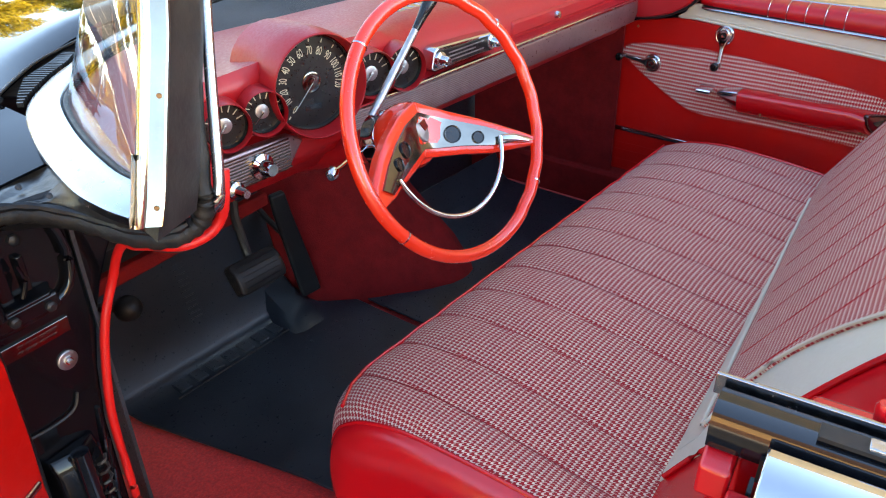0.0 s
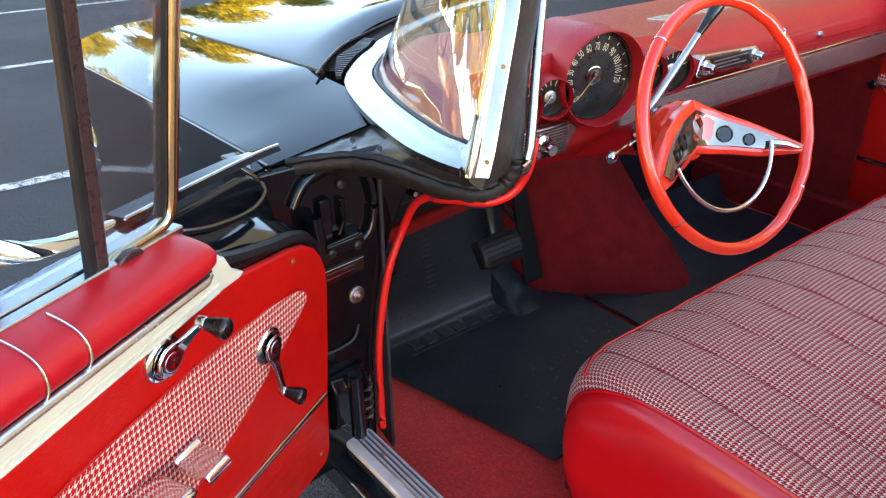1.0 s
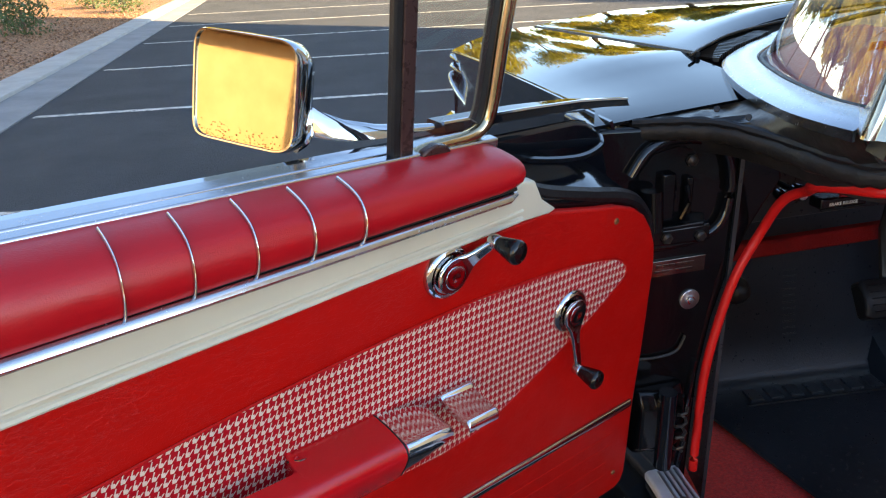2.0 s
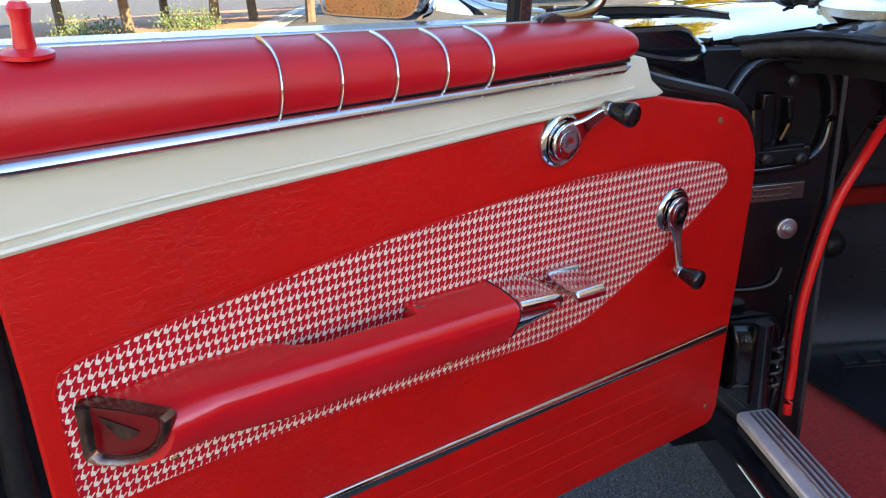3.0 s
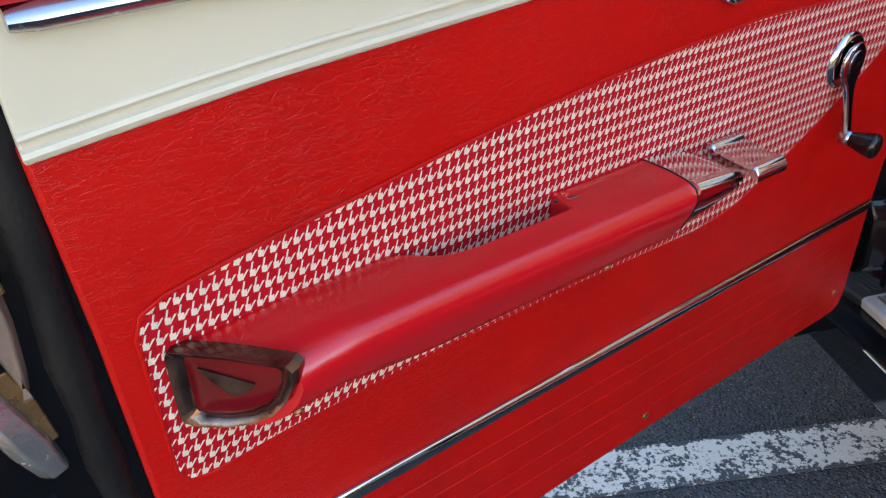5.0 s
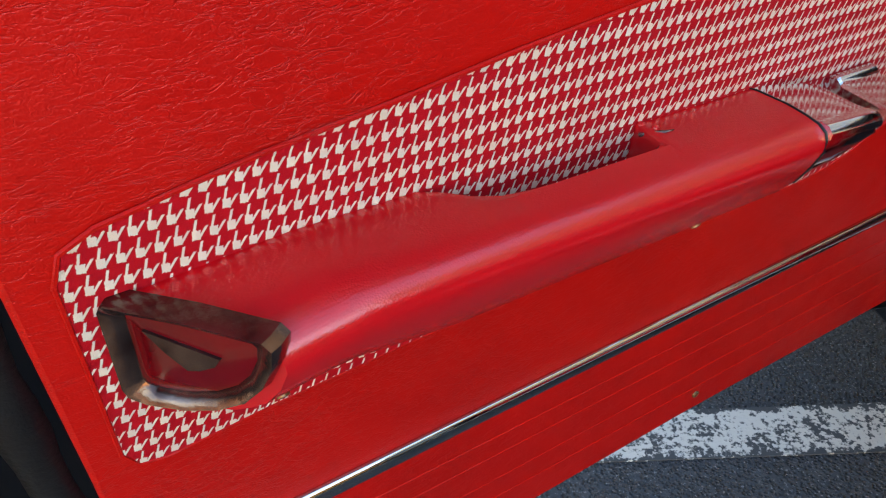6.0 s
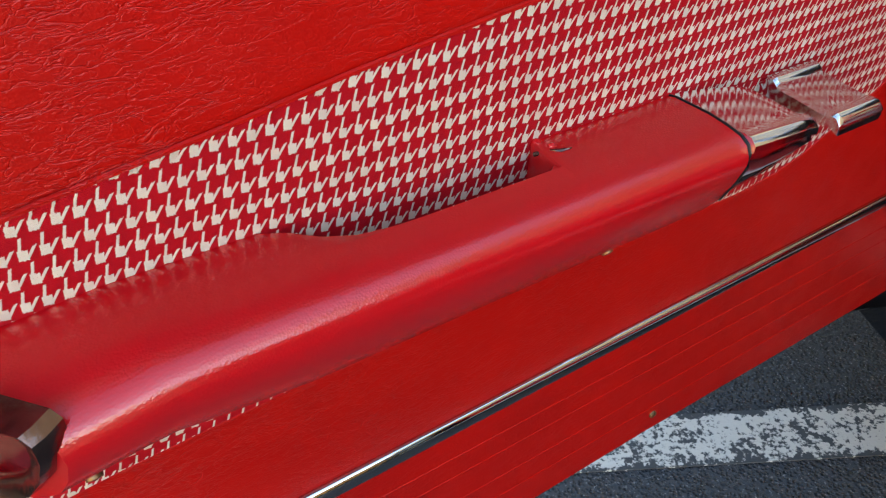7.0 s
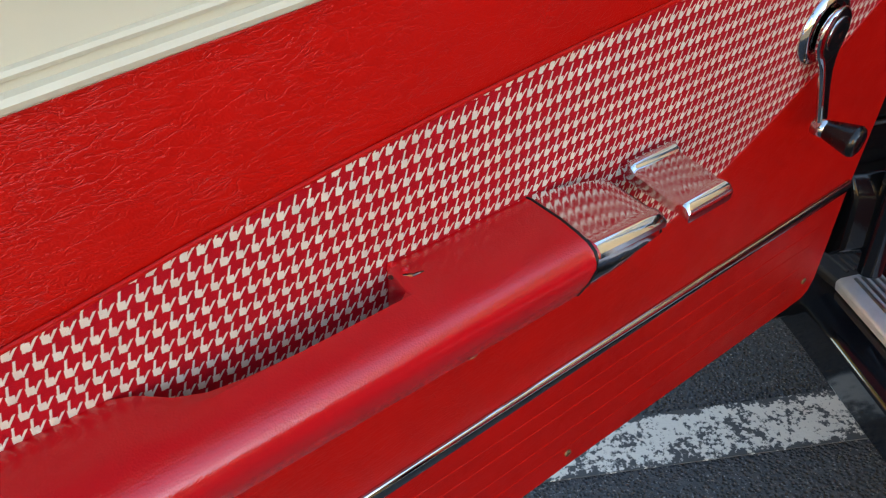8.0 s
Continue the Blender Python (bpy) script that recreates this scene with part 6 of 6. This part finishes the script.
part("check_spring", tube([(0.018 + 0.009 * math.cos(i), -0.058 + 0.009 * math.sin(i), 0.43 + 0.0035 * i) for i in range(0, 26)], 0.0028, 6), BLACK_DIRTY, lh)
part("check_link", tube([(0.012, -0.05, 0.42), (0.03, -0.045, 0.47), (0.026, -0.04, 0.53)], 0.006, 8), BLACK_PAINT, lh)
part("cable", tube(smooth_path([(-0.08, -0.026, 0.606), (-0.02, -0.027, 0.600), (0.018, -0.027, 0.606), (0.032, -0.025, 0.630)], 5), 0.0025, 6), BLACK_DIRTY, body_)
for z in (0.46, 0.53):
    part("pillar_rib", tube(smooth_path([(0.044, -0.024, z - 0.09), (0.048, -0.026, z - 0.03), (0.056, -0.024, z + 0.05)], 4), 0.004, 8), BLACK_PAINT, pil_)
# red rubber trim round the opening
TR = [(0.070, -0.038, 0.362), (0.070, -0.038, 0.42), (0.072, -0.038, 0.55), (0.086, -0.040, 0.65), (0.104, -0.044, 0.73), (0.132, -0.052, 0.800), (0.136, -0.085, 0.860), (0.118, -0.130, 0.902), (0.072, -0.181, 0.930), (0.066, -0.235, 0.948), (0.076, -0.285, 0.958), (0.104, -0.305, 0.968), (0.118, -0.318, 0.992), (0.116, -0.330, 1.025), (0.122, -0.330, 1.06)]
TR = [NOSE @ Vector(p) if p[2] > 0.89 else Vector(p) + Vector((0.0, 0.008, 0.0)) for p in TR]
part("windlace", tube(smooth_path(TR, 6), 0.0075, 10), RED_TRIM, body_, "bright red rubber windlace")
# kick panel and dash underside
part("kick_panel", sheet([[(0.10, -0.03, z), (0.13, 0.10, z), (0.15, 0.28, z), (0.17, 0.55, z)] for z in (0.29, 0.5, 0.7, 0.95)], 0.006), MAT_RUBBER, body_, "dark kick panel")
# sill
part("rocker", loft([[(x0 - 0.035, y, 0.26), (x0 - 0.042, y, 0.335), (x0 - 0.015, y, 0.350), (x0 + 0.07, y, 0.352), (x0 + 0.08, y, 0.25)] for x0, y in ((-0.006, 0.08), (-0.012, -0.02), (-0.110, -1.10))]), BLACK_PAINT, body_, "black rocker panel", bevel=0.006)
sp = part("sill_plate", loft([[(x0 - 0.002, y, 0.352), (x0 - 0.004, y, 0.368), (x0 + 0.002, y, 0.3715), (x0 + 0.052, y, 0.3715), (x0 + 0.060, y, 0.366), (x0 + 0.060, y, 0.352)] for x0, y in ((-0.011, 0.0), (-0.013, -0.02), (-0.095, -1.05))]), ALUMINIUM, body_, "ribbed aluminium sill plate", bevel=0.003)
for k in range(4):
    part("sill_rib", tube([(0.004 + 0.010 * k, -0.03, 0.3725), (-0.074 + 0.010 * k, -1.0, 0.3725)], 0.0024, 6), BRUSHED, sp)
for y in (-0.10, -0.45, -0.80):
    part("sill_screw", lathe([(0.006, 0), (0.005, 0.002), (0, 0.002)], Matrix.Translation((0.018 + 0.07 * y, y, 0.3715)), 12), BRUSHED, sp)
# rear quarter behind the door opening
part("b_pillar", box((-0.02, -1.16, 0.30), (0.06, -1.0, 0.96)), BLACK_PAINT, body_, "black lock pillar", bevel=0.01)
part("quarter_panel", box((-0.055, -2.2, 0.30), (-0.018, -1.002, 1.012)), BLACK_PAINT, body_, "glossy black rear quarter", bevel=0.008)
part("jamb_trim", loft([[(0.040, -0.985, z), (0.066, -0.950 + d, z), (0.085, -0.955 + d, z), (0.085, -1.02, z)] for z, d in ((0.40, 0.02), (0.70, 0.0), (0.90, -0.012), (0.985, -0.020))]), RED_SMOOTH, body_, "red vinyl lock pillar trim", bevel=0.004)
part("jamb_bracket", slab([(-0.004, 0.978), (0.055, 0.988), (0.060, 1.010), (0.020, 1.014), (-0.002, 1.004)], -0.985, -0.962), RED_SMOOTH, body_, "red painted lock pillar bracket", bevel=0.003)
part("jamb_bracket", box((-0.026, -1.010, 0.955), (-0.006, -0.985, 0.998)), RED_SMOOTH, body_, bevel=0.003)
# Flat black sheet stands for the dark void in the jamb.
part("jamb_opening", slab([(-0.018, 0.62), (0.036, 0.62), (0.040, 0.972), (-0.010, 0.966)], -0.9995, -0.996), BLACK_JAMB, body_)
part("quarter_seal", loft([[(0.012, y, 1.012), (0.010, y, 1.030), (0.016, y, 1.041), (0.030, y, 1.045), (0.046, y, 1.042), (0.050, y, 1.012)] for y in (-2.0, -0.985, -0.968, -0.962)]), BLACK_PAINT, body_, "glossy black quarter window weatherstrip")
part("quarter_channel", box((0.020, -2.0, 1.044), (0.036, -1.03, 1.0475)), BLACK_DIRTY, body_)
part("channel_clip", box((0.022, -1.12, 1.046), (0.034, -1.06, 1.0505)), STEEL, body_, bevel=0.001)
part("quarter_trim", box((0.0505, -2.0, 1.030), (0.0545, -0.955, 1.0495)), BRIGHT, body_, bevel=0.001)
part("quarter_chrome", loft([[(-0.030, y, 1.002), (-0.037, y, 1.012), (-0.036, y, 1.024), (-0.026, y, 1.034), (-0.012, y, 1.040), (0.004, y, 1.038), (0.006, y, 1.002)] for y in (-2.0, -1.003)]), CHROME, body_, "chrome belt moulding", bevel=0.002)
part("quarter_slot", box((0.006, -2.0, 1.000), (0.012, -1.0, 1.022)), RUBBER, body_)
part("quarter_red_panel", box((0.085, -1.9, 0.55), (0.105, -1.02, 1.020)), RED_SMOOTH, body_, "red vinyl rear side panel", bevel=0.006)
part("quarter_lock", lathe([(0.012, 0), (0.012, 0.004), (0.006, 0.007), (0.0055, 0.022), (0.007, 0.036), (0.005, 0.040), (0, 0.040)], Matrix.Translation((0.068, -1.066, 1.016)), 16), RED_SMOOTH, body_, "red lock button")

# ---- door mirror ----
mir = thing("door_mirror", DOOR, "chrome door mirror on a swept chrome arm", "mirror")
c = Vector((-0.523, 0.174, 0.487))
ux = Vector((0.066, -0.107, 0.004))
nm = Vector((-0.948, -0.260, 0.184)).normalized()
ux = (ux - nm * ux.dot(nm)).normalized()
uz = nm.cross(ux)
uz = uz if uz.z > 0 else -uz
def mir_ring(s, out):
    pts = []
    for i in range(32):
        a = i * math.tau / 32
        ca, sa = math.cos(a), math.sin(a)
        q = lambda v: math.copysign(abs(v) ** 0.28, v)
        pts.append(c + ux * (0.070 * s * q(ca)) + uz * (0.052 * s * q(sa) * (1 - 0.06 * ca)) + nm * out)
    return pts
part("housing", loft([mir_ring(0.55, -0.040), mir_ring(0.85, -0.030), mir_ring(1.0, -0.012), mir_ring(1.02, 0.0), mir_ring(1.0, 0.004), mir_ring(0.972, 0.004), mir_ring(0.968, -0.002)]), CHROME, mir, "chrome mirror housing")
part("mirror_glass", loft([mir_ring(0.972, 0.0), mir_ring(0.968, 0.002), mir_ring(0.1, 0.002)]), MIRROR, mir, "dusty mirror glass", smooth=False)
rng = random.Random(5)
bm = bmesh.new()
for k in range(150):
    u, v = rng.uniform(-0.92, 0.92), -0.955 + 0.30 * rng.random() ** 2.2
    p, r = c + ux * (0.070 * u) + uz * (0.052 * v) + nm * 0.0024, rng.uniform(0.0003, 0.0010)
    bm.faces.new([bm.verts.new(p + (ux * math.cos(w) + uz * math.sin(w)) * r * rng.uniform(0.5, 1.2)) for w in (0.2, 1.3, 2.2, 3.3, 4.4, 5.4)])
part("rust_specks", bm, TAN_METAL, mir, "rusty specks in the mirror's silvering", smooth=False)
arm_ = []
for x, y, w, lo_, hi_ in ((-0.496, 0.156, 0.006, 0.452, 0.492), (-0.486, 0.144, 0.008, 0.450, 0.485), (-0.470, 0.131, 0.010, 0.447, 0.473), (-0.448, 0.120, 0.012, 0.4455, 0.464), (-0.415, 0.113, 0.012, 0.445, 0.457), (-0.375, 0.110, 0.010, 0.445, 0.452), (-0.335, 0.109, 0.006, 0.445, 0.448)):
    h_ = hi_ - lo_
    arm_.append([(x, y - w, lo_), (x, y - w * 0.9, lo_ + h_ * 0.35), (x, y - w * 0.45, lo_ + h_ * 0.8), (x, y, hi_), (x, y + w * 0.45, lo_ + h_ * 0.8), (x, y + w, lo_)])
part("mirror_arm", loft(arm_), CHROME, mir, "swept chrome arm")
part("arm_foot", tube(smooth_path([(-0.492, 0.150, 0.478), (-0.480, 0.136, 0.462), (-0.486, 0.122, 0.450), (-0.505, 0.112, 0.446)], 4), 0.0045, 8), CHROME, mir)

# ---- surroundings ----
STUCCO = surface("tan_stucco", (0.56, 0.40, 0.22), (0.48, 0.33, 0.17), 0.9, bump=0.6, bump_scale=40, scale=0.6)
# The east wall is never in view; it is added to block the sun.
for name, lo, hi, text in (("wall_east", (7.0, -8.9, -0.1), (7.4, 5.0, 8.5), "tall unseen tan wall added to shade the lot"),
                           ("wall_west", (-13.4, -3.0, -0.1), (-13.0, 10.0, 3.0), "sunlit tan stucco wall beyond the gravel"),
                           # South wall: out of view, added to throw warm light onto the door.
                           ("wall_south", (-6.4, -34.0, -0.1), (-6.0, -8.5, 6.5), "unseen sunlit tan wall added to bounce light on the door")):
    ob = part(name, box(lo, hi), STUCCO, smooth=False)
    tagged(ob, text, "wall", kind="structure")
ROOF = surface("brown_roof", (0.10, 0.052, 0.026), (0.06, 0.034, 0.018), 0.85, bump=0.6, bump_scale=20, scale=1.5)
ob = part("roof_west", loft([[(-12.6, y, 3.02), (-12.6, y, 3.25), (-17.0, y, 6.8), (-17.0, y, 3.02)] for y in (-3.4, 10.4)]), ROOF, smooth=False)
tagged(ob, "brown sloping roof over the tan stucco wall", "roof", kind="structure")
LEAF = surface("leaf", (0.42, 0.34, 0.025), (0.20, 0.20, 0.018), 0.55, scale=1.2)
nt = LEAF.node_tree
tl, mx = nt.nodes.new("ShaderNodeBsdfTranslucent"), nt.nodes.new("ShaderNodeMixShader")
tl.inputs[0].default_value = (0.50, 0.40, 0.03, 1)
mx.inputs[0].default_value = 0.45
for a, b in ((nt.nodes["Principled BSDF"].outputs[0], mx.inputs[1]), (tl.outputs[0], mx.inputs[2]), (mx.outputs[0], nt.nodes["Material Output"].inputs[0])):
    nt.links.new(a, b)
BARK = surface("bark", (0.12, 0.085, 0.055), (0.06, 0.045, 0.03), 0.9, bump=0.8, bump_scale=30)


def leaf_cloud(bm, rng, centre, radii, count, size):
    """Many small tilted leaves through an uneven crown."""
    for _ in range(count):
        v = Vector((rng.gauss(0, 1), rng.gauss(0, 1), rng.gauss(0, 1))).normalized() * rng.uniform(0.45, 1.0)
        p = Vector(centre) + Vector((v.x * radii[0], v.y * radii[1], v.z * radii[2])) + Vector((rng.gauss(0, 0.12), rng.gauss(0, 0.12), rng.gauss(0, 0.12)))
        a = Vector((rng.gauss(0, 1), rng.gauss(0, 1), rng.gauss(0, 1))).normalized() * size * rng.uniform(0.6, 1.3)
        b = a.orthogonal().normalized() * size * 0.45
        q = [bm.verts.new(p + s) for s in (-a, b, a, -b)]
        bm.faces.new(q)


def tree(seed, x, y, height):
    rng = random.Random(seed)
    t = thing("tree", Matrix.Translation((x, y, 0)), "leafy yellow-green tree in low sunlight", "tree", "trees round the lot")
    trunk = [(0, 0, -0.1), (rng.uniform(-0.1, 0.1), rng.uniform(-0.1, 0.1), height * 0.25), (rng.uniform(-0.3, 0.3), rng.uniform(-0.3, 0.3), height * 0.5), (rng.uniform(-0.4, 0.4), rng.uniform(-0.4, 0.4), height * 0.8)]
    bm = tube(smooth_path(trunk, 4), [0.17 * (1 - 0.065 * i) for i in range(13)], 8)
    tops = []
    for k in range(8):
        a = k * 2.4 + rng.uniform(-0.4, 0.4)
        z0 = height * rng.uniform(0.06, 0.48)
        r = height * rng.uniform(0.18, 0.34)
        e = Vector((math.cos(a) * r, math.sin(a) * r, z0 + height * rng.uniform(0.12, 0.30)))
        tube([(0, 0, z0), Vector((0, 0, z0)).lerp(e, 0.5) + Vector((0, 0, 0.2)), e], [0.07, 0.045, 0.02], 6, bm=bm)
        tops.append(e)
    part("trunk", bm, BARK, t)
    bm = bmesh.new()
    for e in tops:
        leaf_cloud(bm, rng, e, (height * 0.16, height * 0.16, height * 0.10), 800, 0.15)
    leaf_cloud(bm, rng, (0, 0, height * 0.82), (height * 0.24, height * 0.24, height * 0.16), 1900, 0.15)
    part("crown", bm, LEAF, t, smooth=False)


FAR = [(31 + 3 * math.sin(k * 2.3), radians(12 + 6.5 * k), 6.4 + 1.3 * math.sin(k * 1.7)) for k in range(9)]
for s, (x, y, hgt) in enumerate([(r * math.sin(a), r * math.cos(a), h) for r, a, h in FAR] + [(17.0, 4.0, 7.5), (16.0, -8.0, 7.0), (-9.5, 8.6, 8.2), (-8.2, 14.5, 8.8)] + [(r * math.sin(radians(a)), r * math.cos(radians(a)), h) for r, a, h in ((27, -19, 7.8), (29, -12, 7.4), (26, -6, 8.0), (28, 0, 7.2), (27, 6, 7.6), (23, -15, 6.2), (24, -9, 6.6), (23, -2, 6.0))]):
    tree(s + 3, x, y, hgt)


def shrub(seed, x, y, r):
    rng = random.Random(seed)
    t = thing("shrub", LOT @ Matrix.Translation((x, y, 0.03)), "small clipped green shrub in tan gravel", "shrub", "shrubs in the gravel bed")
    bm = bmesh.new()
    leaf_cloud(bm, rng, (0, 0, r * 0.75), (r, r, r * 0.75), 900, 0.035)
    part("foliage", bm, surface("shrub_leaf", (0.055, 0.085, 0.02), (0.03, 0.05, 0.012), 0.6), t, smooth=False)
    part("stem", tube([(0, 0, -0.03), (0, 0, r)], 0.03, 6), BARK, t)


for s, (x, y) in enumerate(((-5.75, 12.5), (-6.9, 13.9), (-5.2, 16.6), (-8.2, 12.4), (-6.4, 18.5))):
    shrub(s, x, y, 0.42)

post = thing("wooden_post", Matrix.Translation((-4.57, -0.08, 0)), "dark wooden post standing in the gravel", "post")
part("shaft", box((-0.04, -0.04, -0.1), (0.04, 0.04, 2.6)), BARK, post, smooth=False, bevel=0.006)
